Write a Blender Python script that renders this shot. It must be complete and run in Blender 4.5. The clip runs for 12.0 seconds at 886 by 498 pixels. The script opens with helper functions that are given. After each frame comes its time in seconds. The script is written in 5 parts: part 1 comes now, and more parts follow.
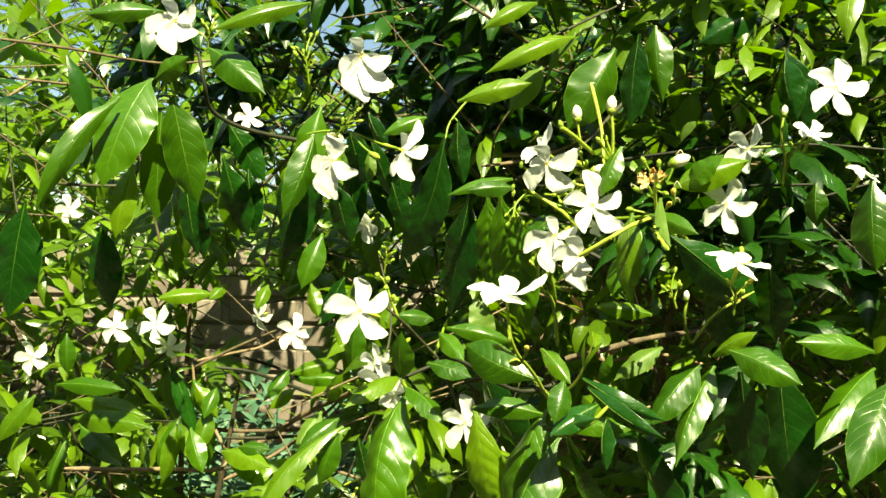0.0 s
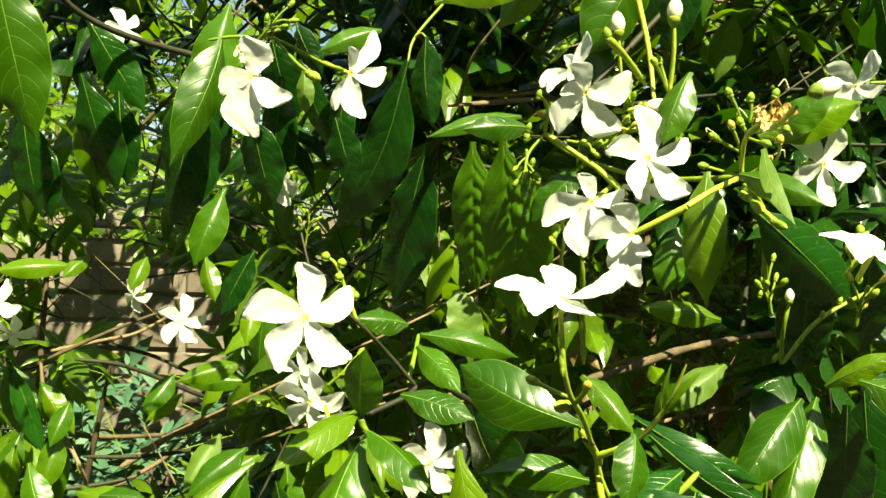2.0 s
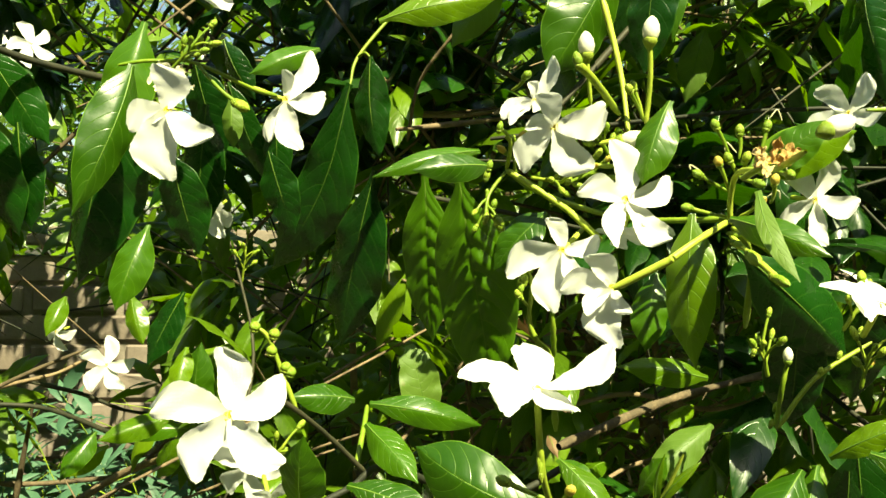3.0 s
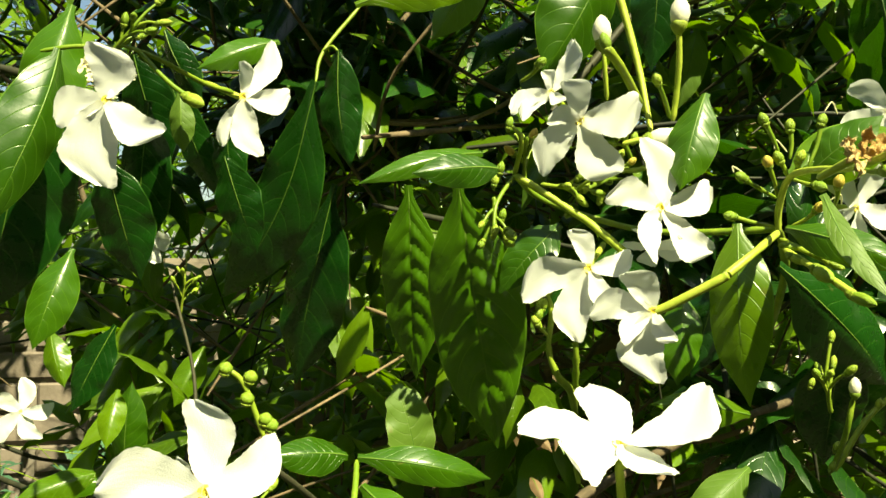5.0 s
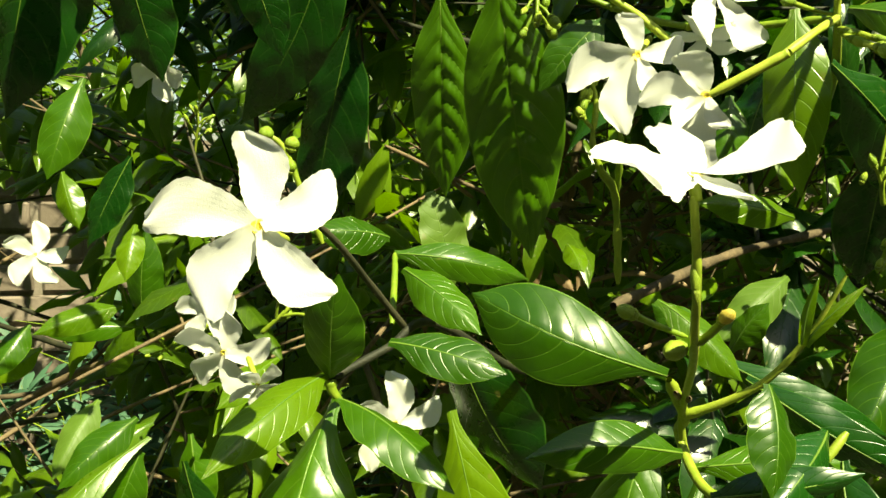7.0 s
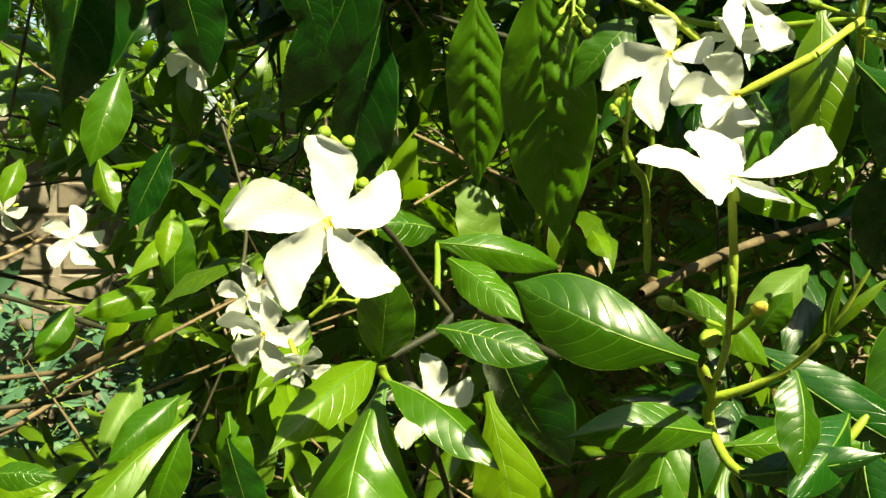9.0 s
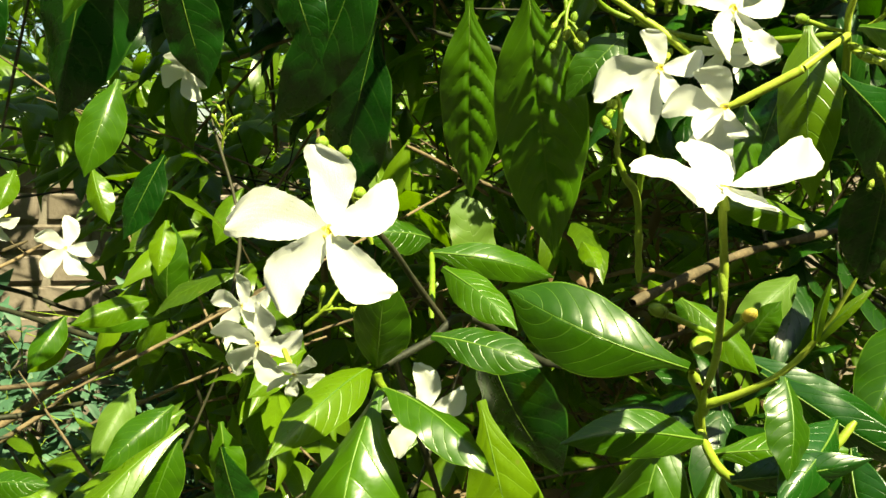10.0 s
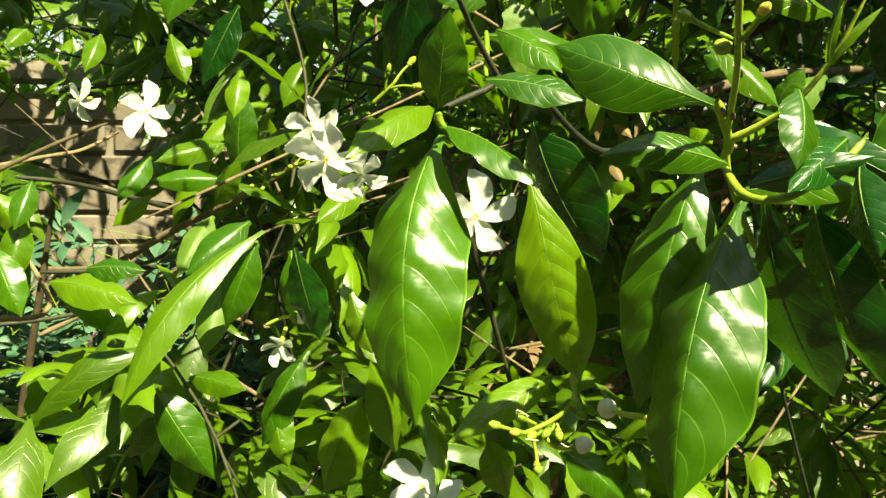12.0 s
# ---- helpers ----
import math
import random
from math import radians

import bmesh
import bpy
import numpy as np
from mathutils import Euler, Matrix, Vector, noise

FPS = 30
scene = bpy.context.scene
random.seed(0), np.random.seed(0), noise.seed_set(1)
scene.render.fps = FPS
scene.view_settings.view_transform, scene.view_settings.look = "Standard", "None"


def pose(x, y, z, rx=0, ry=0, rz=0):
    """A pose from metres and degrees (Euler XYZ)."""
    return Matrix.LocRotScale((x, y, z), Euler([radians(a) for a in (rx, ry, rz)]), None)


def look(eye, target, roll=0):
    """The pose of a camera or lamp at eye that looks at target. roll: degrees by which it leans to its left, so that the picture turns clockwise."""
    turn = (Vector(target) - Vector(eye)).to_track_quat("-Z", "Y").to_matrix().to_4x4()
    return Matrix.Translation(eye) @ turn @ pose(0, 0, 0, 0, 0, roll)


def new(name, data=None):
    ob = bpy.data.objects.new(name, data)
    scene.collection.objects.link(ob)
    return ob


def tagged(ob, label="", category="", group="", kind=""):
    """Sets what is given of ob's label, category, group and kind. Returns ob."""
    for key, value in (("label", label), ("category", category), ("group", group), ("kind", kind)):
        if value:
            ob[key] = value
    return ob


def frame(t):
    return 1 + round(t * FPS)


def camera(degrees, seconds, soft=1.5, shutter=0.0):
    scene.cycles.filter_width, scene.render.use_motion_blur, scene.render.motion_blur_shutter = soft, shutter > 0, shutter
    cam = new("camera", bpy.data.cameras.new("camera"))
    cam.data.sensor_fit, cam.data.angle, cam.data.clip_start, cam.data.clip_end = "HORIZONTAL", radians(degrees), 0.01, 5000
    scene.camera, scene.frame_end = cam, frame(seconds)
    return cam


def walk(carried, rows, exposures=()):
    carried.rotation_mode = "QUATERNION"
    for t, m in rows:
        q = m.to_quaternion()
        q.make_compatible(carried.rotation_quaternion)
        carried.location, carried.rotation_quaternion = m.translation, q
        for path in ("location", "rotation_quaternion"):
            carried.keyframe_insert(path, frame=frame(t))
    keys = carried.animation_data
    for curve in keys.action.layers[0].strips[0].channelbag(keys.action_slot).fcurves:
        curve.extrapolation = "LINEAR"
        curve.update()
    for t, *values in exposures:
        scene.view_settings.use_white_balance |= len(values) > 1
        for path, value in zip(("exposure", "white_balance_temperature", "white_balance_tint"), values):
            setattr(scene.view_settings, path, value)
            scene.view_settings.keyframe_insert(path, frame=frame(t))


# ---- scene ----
cam = camera(53.8, 12.0)
PATH = [
    (0, (0.039, 0.0, 1.329), (-0.004, 1.999, 1.355), 0.9),
    (0.5, (0.01, 0.063, 1.33), (0.028, 2.062, 1.359), 1.3),
    (1, (-0.011, 0.122, 1.338), (0.067, 2.12, 1.339), 1.7),
    (1.5, (-0.009, 0.207, 1.341), (0.137, 2.201, 1.319), 2.5),
    (2, (-0.016, 0.246, 1.332), (0.201, 2.234, 1.288), 2.3),
    (2.5, (-0.019, 0.279, 1.341), (0.247, 2.261, 1.311), 2.3),
    (3, (-0.01, 0.309, 1.358), (0.32, 2.281, 1.318), 1.3),
    (3.2, (-0.011, 0.33, 1.359), (0.352, 2.296, 1.312), 1.1),
    (4.8, (-0.032, 0.383, 1.353), (0.463, 2.321, 1.366), 0.9),
    (5, (-0.03, 0.385, 1.353), (0.472, 2.32, 1.378), 0.6),
    (5.5, (-0.024, 0.389, 1.35), (0.52, 2.313, 1.355), 0.5),
    (6, (-0.027, 0.391, 1.348), (0.54, 2.309, 1.323), 0.1),
    (6.5, (-0.028, 0.396, 1.331), (0.522, 2.315, 1.218), 0.6),
    (7, (-0.043, 0.4, 1.309), (0.466, 2.324, 1.108), 0.8),
    (7.2, (-0.045, 0.395, 1.306), (0.426, 2.325, 1.075), 0.5),
    (8.8, (-0.062, 0.387, 1.312), (0.42, 2.31, 1.052), 0.9),
    (9, (-0.06, 0.386, 1.315), (0.43, 2.309, 1.067), 1.0),
    (9.5, (-0.061, 0.386, 1.315), (0.439, 2.308, 1.081), 1.2),
    (10, (-0.063, 0.382, 1.314), (0.45, 2.303, 1.096), 1.2),
    (10.5, (-0.056, 0.379, 1.321), (0.483, 2.295, 1.125), 1.3),
    (11, (-0.049, 0.375, 1.322), (0.52, 2.284, 1.144), 1.1),
    (11.5, (-0.065, 0.357, 1.282), (0.488, 2.266, 1.058), 0.4),
    (12, (-0.076, 0.329, 1.233), (0.324, 2.266, 0.937), 1.2),
]
walk(cam, [(t, look(eye, target, roll)) for t, eye, target, roll in PATH], [(0, 1.86, 7400, -4), (3.2, 1.73, 7400, -4), (5, 1.54, 7400, -4), (6.5, 1.52, 7400, -4), (9, 1.70, 7400, -4), (10.8, 1.71, 7400, -4), (12, 1.92, 7400, -4)])

# ---- world, sun, exposure ----
SUN_DIR = Vector((0.22, -0.55, 0.80)).normalized()
world = bpy.data.worlds.new("sky")
scene.world = world
world.use_nodes = True
wn = world.node_tree.nodes
sky = wn.new("ShaderNodeTexSky")
sky.sky_type, sky.sun_disc = "NISHITA", False
sky.sun_elevation = math.asin(SUN_DIR.z)
sky.sun_rotation = math.atan2(SUN_DIR.x, SUN_DIR.y)
world.node_tree.links.new(sky.outputs[0], wn["Background"].inputs[0])
wn["Background"].inputs[1].default_value = 0.05
sun = new("sun", bpy.data.lights.new("sun", "SUN"))
sun.data.energy, sun.data.angle, sun.data.color = 5.0, radians(0.53), (1.0, 0.94, 0.66)
sun.matrix_world = look(SUN_DIR * 30, (0, 0, 0))

# ---- materials ----


class Net:
    """A node tree under construction."""

    def __init__(self, name):
        self.mat = bpy.data.materials.new(name)
        self.mat.use_nodes = True
        self.tree = self.mat.node_tree
        self.tree.nodes.clear()

    def node(self, kind, values=(), operation="", data_type="", blend_type="", interpolation_type=""):
        n = self.tree.nodes.new(kind)
        if operation:
            n.operation = operation
        if data_type:
            n.data_type = data_type
        if blend_type:
            n.blend_type = blend_type
        if interpolation_type:
            n.interpolation_type = interpolation_type
        for key, value in dict(values).items():
            if isinstance(value, bpy.types.NodeSocket):
                self.tree.links.new(value, n.inputs[key])
            else:
                n.inputs[key].default_value = value
        return n

    def math(self, op, a, b=0.0, c=0.0):
        return self.node("ShaderNodeMath", {0: a, 1: b, 2: c}, operation=op).outputs[0]

    def mix(self, factor, a, b, blend="MIX"):
        n = self.node("ShaderNodeMix", {0: factor, 6: a, 7: b}, data_type="RGBA", blend_type=blend)
        return n.outputs[2]

    def noise(self, scale, detail=3.0, rough=0.5, where=None):
        values = {"Scale": scale, "Detail": detail, "Roughness": rough}
        if where is not None:
            values["Vector"] = where
        return self.node("ShaderNodeTexNoise", values).outputs[0]

    def ramp(self, value, low, high):
        return self.node("ShaderNodeMapRange", {0: value, 1: low, 2: high}, interpolation_type="SMOOTHSTEP").outputs[0]

    def place(self):
        return self.node("ShaderNodeTexCoord").outputs["Object"]

    def out(self, shader):
        self.node("ShaderNodeOutputMaterial", {0: shader})
        return self.mat


def rgb(r, g, b):
    return (r, g, b, 1.0)


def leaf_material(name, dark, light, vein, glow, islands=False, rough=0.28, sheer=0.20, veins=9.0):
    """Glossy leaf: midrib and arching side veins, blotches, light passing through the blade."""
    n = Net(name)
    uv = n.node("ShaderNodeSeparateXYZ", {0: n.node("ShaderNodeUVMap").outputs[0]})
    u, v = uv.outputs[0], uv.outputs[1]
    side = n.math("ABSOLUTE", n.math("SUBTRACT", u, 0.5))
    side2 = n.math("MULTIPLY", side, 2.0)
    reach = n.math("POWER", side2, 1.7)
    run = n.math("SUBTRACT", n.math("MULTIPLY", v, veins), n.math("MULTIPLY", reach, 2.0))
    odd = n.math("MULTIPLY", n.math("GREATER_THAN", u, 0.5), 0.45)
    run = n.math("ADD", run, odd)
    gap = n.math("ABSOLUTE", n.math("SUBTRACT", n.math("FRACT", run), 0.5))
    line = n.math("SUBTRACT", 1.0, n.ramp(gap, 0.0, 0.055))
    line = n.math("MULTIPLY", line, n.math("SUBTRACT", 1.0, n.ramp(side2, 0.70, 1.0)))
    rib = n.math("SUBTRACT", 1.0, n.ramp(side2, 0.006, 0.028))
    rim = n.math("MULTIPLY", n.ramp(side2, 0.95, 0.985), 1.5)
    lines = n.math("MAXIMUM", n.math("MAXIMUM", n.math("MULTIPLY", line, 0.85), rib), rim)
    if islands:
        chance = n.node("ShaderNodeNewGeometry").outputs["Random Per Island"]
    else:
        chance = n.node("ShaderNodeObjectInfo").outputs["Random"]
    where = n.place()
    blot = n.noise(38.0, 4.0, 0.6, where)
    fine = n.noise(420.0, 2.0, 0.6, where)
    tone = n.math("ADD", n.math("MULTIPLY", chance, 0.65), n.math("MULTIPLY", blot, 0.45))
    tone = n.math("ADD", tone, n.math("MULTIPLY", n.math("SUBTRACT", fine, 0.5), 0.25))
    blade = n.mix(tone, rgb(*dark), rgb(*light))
    speck = n.math("MULTIPLY", n.ramp(n.noise(95.0, 2.0, 0.7, where), 0.70, 0.78), n.ramp(blot, 0.45, 0.6))
    blade = n.mix(n.math("MULTIPLY", speck, 0.6), blade, rgb(0.20, 0.16, 0.05))
    colour = n.mix(n.math("MULTIPLY", lines, 0.42), blade, rgb(*vein))
    swell = n.math("SUBTRACT", n.math("MULTIPLY", n.math("SINE", n.math("MULTIPLY", n.math("FRACT", n.math("ADD", run, 0.5)), 3.1416)), 0.10), n.math("MULTIPLY", lines, 0.28))
    height = n.math("ADD", swell, n.math("MULTIPLY", blot, 0.7))
    height = n.math("ADD", height, n.math("MULTIPLY", fine, 0.10))
    bump = n.node("ShaderNodeBump", {"Strength": 0.55, "Distance": 0.0006, "Height": height})
    shine = n.math("ADD", rough - 0.06, n.math("MULTIPLY", n.noise(160.0, 3.0, 0.6, where), 0.14))
    body = n.node("ShaderNodeBsdfPrincipled", {"Base Color": colour, "Roughness": shine, "Specular IOR Level": 0.6, "Normal": bump.outputs[0]})
    lit = n.mix(n.math("MULTIPLY", lines, 0.35), n.mix(tone, rgb(*[0.6 * g for g in glow]), rgb(*glow)), rgb(*[1.25 * g for g in glow]))
    back = n.node("ShaderNodeBsdfTranslucent", {"Color": lit, "Normal": bump.outputs[0]})
    return n.out(n.node("ShaderNodeMixShader", {0: sheer, 1: body.outputs[0], 2: back.outputs[0]}).outputs[0])


def petal_material(name, colour, sheer=0.3):
    n = Net(name)
    uv = n.node("ShaderNodeSeparateXYZ", {0: n.node("ShaderNodeUVMap").outputs[0]})
    where = n.place()
    streak = n.math("SINE", n.math("ADD", n.math("MULTIPLY", uv.outputs[0], 60.0), n.math("MULTIPLY", n.noise(60.0, 2.0, 0.5, where), 9.0)))
    soft = n.noise(90.0, 3.0, 0.5, where)
    near = n.math("SUBTRACT", 1.0, n.ramp(uv.outputs[1], 0.0, 0.12))
    tint = n.mix(n.math("MULTIPLY", soft, 0.35), rgb(*colour), rgb(colour[0] * 0.97, colour[1] * 0.96, colour[2] * 0.92))
    tint = n.mix(n.math("MULTIPLY", near, 0.5), tint, rgb(0.80, 0.76, 0.42))
    bump = n.node("ShaderNodeBump", {"Strength": 0.25, "Distance": 0.0005, "Height": n.math("ADD", n.math("MULTIPLY", streak, 0.10), soft)})
    body = n.node("ShaderNodeBsdfPrincipled", {"Base Color": tint, "Roughness": 0.55, "Specular IOR Level": 0.35, "Normal": bump.outputs[0]})
    back = n.node("ShaderNodeBsdfTranslucent", {"Color": rgb(0.80, 0.82, 0.78), "Normal": bump.outputs[0]})
    return n.out(n.node("ShaderNodeMixShader", {0: sheer, 1: body.outputs[0], 2: back.outputs[0]}).outputs[0])


def plain_material(name, a, b, scale, rough, bump=0.4, depth=0.001):
    """Two tones broken up at two scales, with fine relief."""
    n = Net(name)
    where = n.place()
    big = n.noise(scale, 4.0, 0.6, where)
    small = n.noise(scale * 7.0, 3.0, 0.65, where)
    mixed = n.math("ADD", n.math("MULTIPLY", big, 0.65), n.math("MULTIPLY", small, 0.35))
    chance = n.node("ShaderNodeObjectInfo").outputs["Random"]
    mixed = n.math("ADD", mixed, n.math("MULTIPLY", n.math("SUBTRACT", chance, 0.5), 0.3))
    colour = n.mix(n.ramp(mixed, 0.3, 0.7), rgb(*a), rgb(*b))
    rel = n.node("ShaderNodeBump", {"Strength": bump, "Distance": depth, "Height": mixed})
    body = n.node("ShaderNodeBsdfPrincipled", {"Base Color": colour, "Roughness": rough, "Specular IOR Level": 0.35, "Normal": rel.outputs[0]})
    return n.out(body.outputs[0])


LEAF = leaf_material("leaf_mature", (0.011, 0.050, 0.0016), (0.054, 0.140, 0.0040), (0.13, 0.25, 0.025), (0.21, 0.38, 0.002), rough=0.30, sheer=0.26)
# Darker leaf copy: the shade on hanging leaves is in its colour.
LEAF_SHADED = leaf_material("leaf_shaded", (0.0030, 0.024, 0.0024), (0.011, 0.062, 0.0045), (0.045, 0.13, 0.014), (0.055, 0.20, 0.003), rough=0.27, sheer=0.18)
LEAF_YOUNG = leaf_material("leaf_young", (0.036, 0.100, 0.003), (0.122, 0.212, 0.008), (0.18, 0.33, 0.03), (0.30, 0.52, 0.003), sheer=0.34)
LEAF_PALE = leaf_material("leaf_underside", (0.075, 0.155, 0.016), (0.125, 0.215, 0.027), (0.21, 0.29, 0.07), (0.20, 0.36, 0.018), rough=0.5, sheer=0.40)
LEAF_MASS = leaf_material("leaf_mass", (0.006, 0.028, 0.0020), (0.130, 0.225, 0.009), (0.14, 0.27, 0.022), (0.26, 0.50, 0.004), islands=True, rough=0.30, sheer=0.30)
# Darker copy of LEAF_MASS, with shade inside the bush put into its colour.
LEAF_MASS_SHADED = leaf_material("leaf_mass_shaded", (0.0028, 0.018, 0.0020), (0.015, 0.064, 0.0040), (0.05, 0.14, 0.013), (0.06, 0.21, 0.003), islands=True, rough=0.28, sheer=0.16)
WEED = leaf_material("weed_leaf", (0.032, 0.095, 0.058), (0.085, 0.185, 0.11), (0.088, 0.154, 0.066), (0.084, 0.18, 0.06), islands=True, rough=0.55, sheer=0.25, veins=6.0)
DRY_LEAF = leaf_material("dry_leaf", (0.108, 0.06, 0.0264), (0.228, 0.144, 0.072), (0.231, 0.154, 0.088), (0.168, 0.096, 0.036), islands=True, rough=0.7, sheer=0.15, veins=7.0)
PETAL = petal_material("petal_white", (0.86, 0.87, 0.85), 0.36)
PETAL_OLD = petal_material("petal_fading", (0.82, 0.76, 0.52))
PETAL_DRY = plain_material("petal_dried", (0.56, 0.32, 0.09), (0.80, 0.60, 0.28), 220.0, 0.7, 0.8)
THROAT = plain_material("throat_yellow", (0.75, 0.62, 0.05), (0.82, 0.72, 0.16), 300.0, 0.5)
TUBE = plain_material("flower_tube", (0.27, 0.36, 0.035), (0.42, 0.48, 0.07), 140.0, 0.45)
STALK = plain_material("green_stalk", (0.12, 0.20, 0.014), (0.25, 0.32, 0.035), 90.0, 0.42, 0.5, 0.0008)
RIB = plain_material("midrib_green", (0.06, 0.13, 0.015), (0.12, 0.20, 0.03), 120.0, 0.4)
BUD_GREEN = plain_material("bud_green", (0.15, 0.25, 0.018), (0.29, 0.38, 0.04), 160.0, 0.42)
BUD_WHITE = petal_material("bud_white", (0.84, 0.82, 0.66), 0.15)
TIP_OCHRE = plain_material("bud_tip_ochre", (0.42, 0.30, 0.04), (0.56, 0.44, 0.08), 300.0, 0.5)
BARK = plain_material("twig_bark", (0.075, 0.056, 0.034), (0.24, 0.17, 0.10), 70.0, 0.8, 0.9, 0.0015)
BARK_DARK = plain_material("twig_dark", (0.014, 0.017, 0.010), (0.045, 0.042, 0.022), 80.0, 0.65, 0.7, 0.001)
SOIL = plain_material("soil", (0.014, 0.015, 0.008), (0.040, 0.038, 0.022), 6.0, 0.95, 0.9, 0.02)
BLOCK = plain_material("wall_block", (0.15, 0.12, 0.10), (0.235, 0.19, 0.165), 14.0, 0.9, 0.7, 0.004)
MORTAR = plain_material("mortar", (0.14, 0.12, 0.10), (0.23, 0.195, 0.17), 30.0, 0.95, 0.8, 0.004)
# Kept dark so that the added unseen walls bounce little light.
BLOCKER_PLASTER = plain_material("blocker_plaster", (0.07, 0.068, 0.06), (0.15, 0.14, 0.12), 5.0, 0.95, 0.6, 0.006)
STONE = plain_material("grey_stone", (0.10, 0.085, 0.07), (0.24, 0.20, 0.165), 12.0, 0.9, 0.7, 0.006)

# ---- mesh helpers ----


def part(name, mesh, material, parent, label=""):
    """Link a mesh as ONE object under a thing or a part."""
    ob = new(name, mesh)
    if material is not None and not mesh.materials:
        mesh.materials.append(material)
    if parent is not None:
        ob.parent = parent
    if label:
        ob["label"] = label
    return ob


def put_world(ob, m, top):
    """Stand a part of the thing `top` at the world pose m."""
    ob.matrix_basis = top.matrix_basis.inverted() @ m


def smooth(mesh):
    mesh.polygons.foreach_set("use_smooth", [True] * len(mesh.polygons))


def grid_mesh(name, verts, faces, uvs=None):
    """verts: array n x 3; faces: array m x 4; uvs: array n x 2."""
    mesh = bpy.data.meshes.new(name)
    verts, faces = np.asarray(verts, np.float32), np.asarray(faces, np.int32)
    mesh.vertices.add(len(verts))
    mesh.vertices.foreach_set("co", verts.ravel())
    mesh.loops.add(faces.size)
    mesh.loops.foreach_set("vertex_index", faces.ravel())
    mesh.polygons.add(len(faces))
    mesh.polygons.foreach_set("loop_start", np.arange(len(faces), dtype=np.int32) * faces.shape[1])
    if uvs is not None:
        layer = mesh.uv_layers.new(name="UVMap")
        layer.data.foreach_set("uv", np.asarray(uvs, np.float32)[faces.ravel()].ravel())
    mesh.update(calc_edges=True)
    smooth(mesh)
    return mesh


def grid_faces(rows, cols):
    i = np.arange(rows)[:, None] * (cols + 1) + np.arange(cols)[None, :]
    return np.stack([i, i + 1, i + cols + 2, i + cols + 1], -1).reshape(-1, 4)


def blade_outline():
    """Half width of a lance-shaped blade along its length: wedge-shaped base, widest past the middle, drawn out into a pointed tip."""
    fine = np.linspace(0, 1, 241)
    rough = np.interp(fine, (0, 0.08, 0.18, 0.30, 0.42, 0.54, 0.66, 0.77, 0.86, 0.93, 1.0), (0.02, 0.30, 0.65, 0.89, 0.99, 1.0, 0.93, 0.75, 0.48, 0.21, 0.0))
    blur = np.hanning(33)
    return fine, np.convolve(np.pad(rough, 16, mode="edge"), blur / blur.sum(), mode="valid") * np.clip(1.6 - 1.6 * fine, 0, 1) ** 0.12


BLADE = blade_outline()


def leaf_points(length, width, arch=0.08, fold=0.25, wave=0.05, sway=0.0, curl=0.0, blunt=0.0, rows=18, cols=8, seed=0, quilt=0.010, widest=1.0):
    """A lance-shaped blade along +Y, upper side +Z: ridge along the midrib (fold > 0: margins drop), arched, with a wavy margin and swellings between the veins."""
    rnd = random.Random(seed)
    v = np.linspace(0, 1, rows + 1)[:, None]
    u = np.linspace(-1, 1, cols + 1)[None, :]
    stalk = 0.045
    t = np.clip((v - stalk) / (1 - stalk), 0, 1)
    body = np.interp(t ** widest, BLADE[0], BLADE[1])
    half = 0.5 * width * body + 0.0011 * (1 - t) + 0.0002
    if blunt:
        half = half + 0.5 * width * blunt * np.clip((t - 0.7) / 0.3, 0, 1) * (0.65 + 0.35 * np.sin(t * 31))
    side = u * half
    ph = rnd.uniform(0, 6.28)
    wob = np.sin(2 * np.pi * (2.3 * v) + ph + (u > 0) * rnd.uniform(1, 4)) + 0.5 * np.sin(2 * np.pi * 5.1 * v + 2 * ph)
    x = side + sway * length * 4 * t * (1 - t) + 0.012 * width * np.sin(9 * t + ph) * np.abs(u) ** 3
    y = v * length + 0 * u
    z = arch * length * 4 * v * (1 - v) - fold * np.abs(side) * (0.75 + 0.25 * np.abs(u)) + wave * width * wob * np.abs(u) ** 2 * body
    run = v * 9 - 2.0 * np.abs(u) ** 1.7 + 0.45 * (u > 0)
    z = z + quilt * width * np.sin(np.pi * np.mod(run + 0.5, 1.0)) * (1 - u ** 2) * body * (np.abs(u) > 0.01)
    z = z - curl * length * np.clip((v - 0.6) / 0.4, 0, 1) ** 2
    turn = rnd.uniform(-0.35, 0.35) * (t - 0.4)
    x, z = x * np.cos(turn) - z * np.sin(turn), x * np.sin(turn) + z * np.cos(turn)
    pts = np.stack([x, y, z + 0 * u], -1).reshape(-1, 3)
    uv = np.stack([0.5 + 0.5 * u + 0 * v, v + 0 * u], -1).reshape(-1, 2)
    return pts, grid_faces(rows, cols), uv


def lathe_points(profile, sides=10):
    """profile: (radius, height) from bottom to top, round +Z."""
    prof = np.array(profile)
    a = np.linspace(0, 2 * np.pi, sides, endpoint=False)
    pts = np.stack([prof[:, :1] * np.cos(a), prof[:, :1] * np.sin(a), prof[:, 1:] + 0 * a], -1).reshape(-1, 3)
    faces = [(i * sides + j, i * sides + (j + 1) % sides, (i + 1) * sides + (j + 1) % sides, (i + 1) * sides + j) for i in range(len(prof) - 1) for j in range(sides)]
    uv = np.stack([np.tile(np.arange(sides) / sides, len(prof)), np.repeat(np.linspace(0, 1, len(prof)), sides)], -1)
    return pts, faces, uv


def lathe(name, profile, sides=10):
    return grid_mesh(name, *lathe_points(profile, sides))


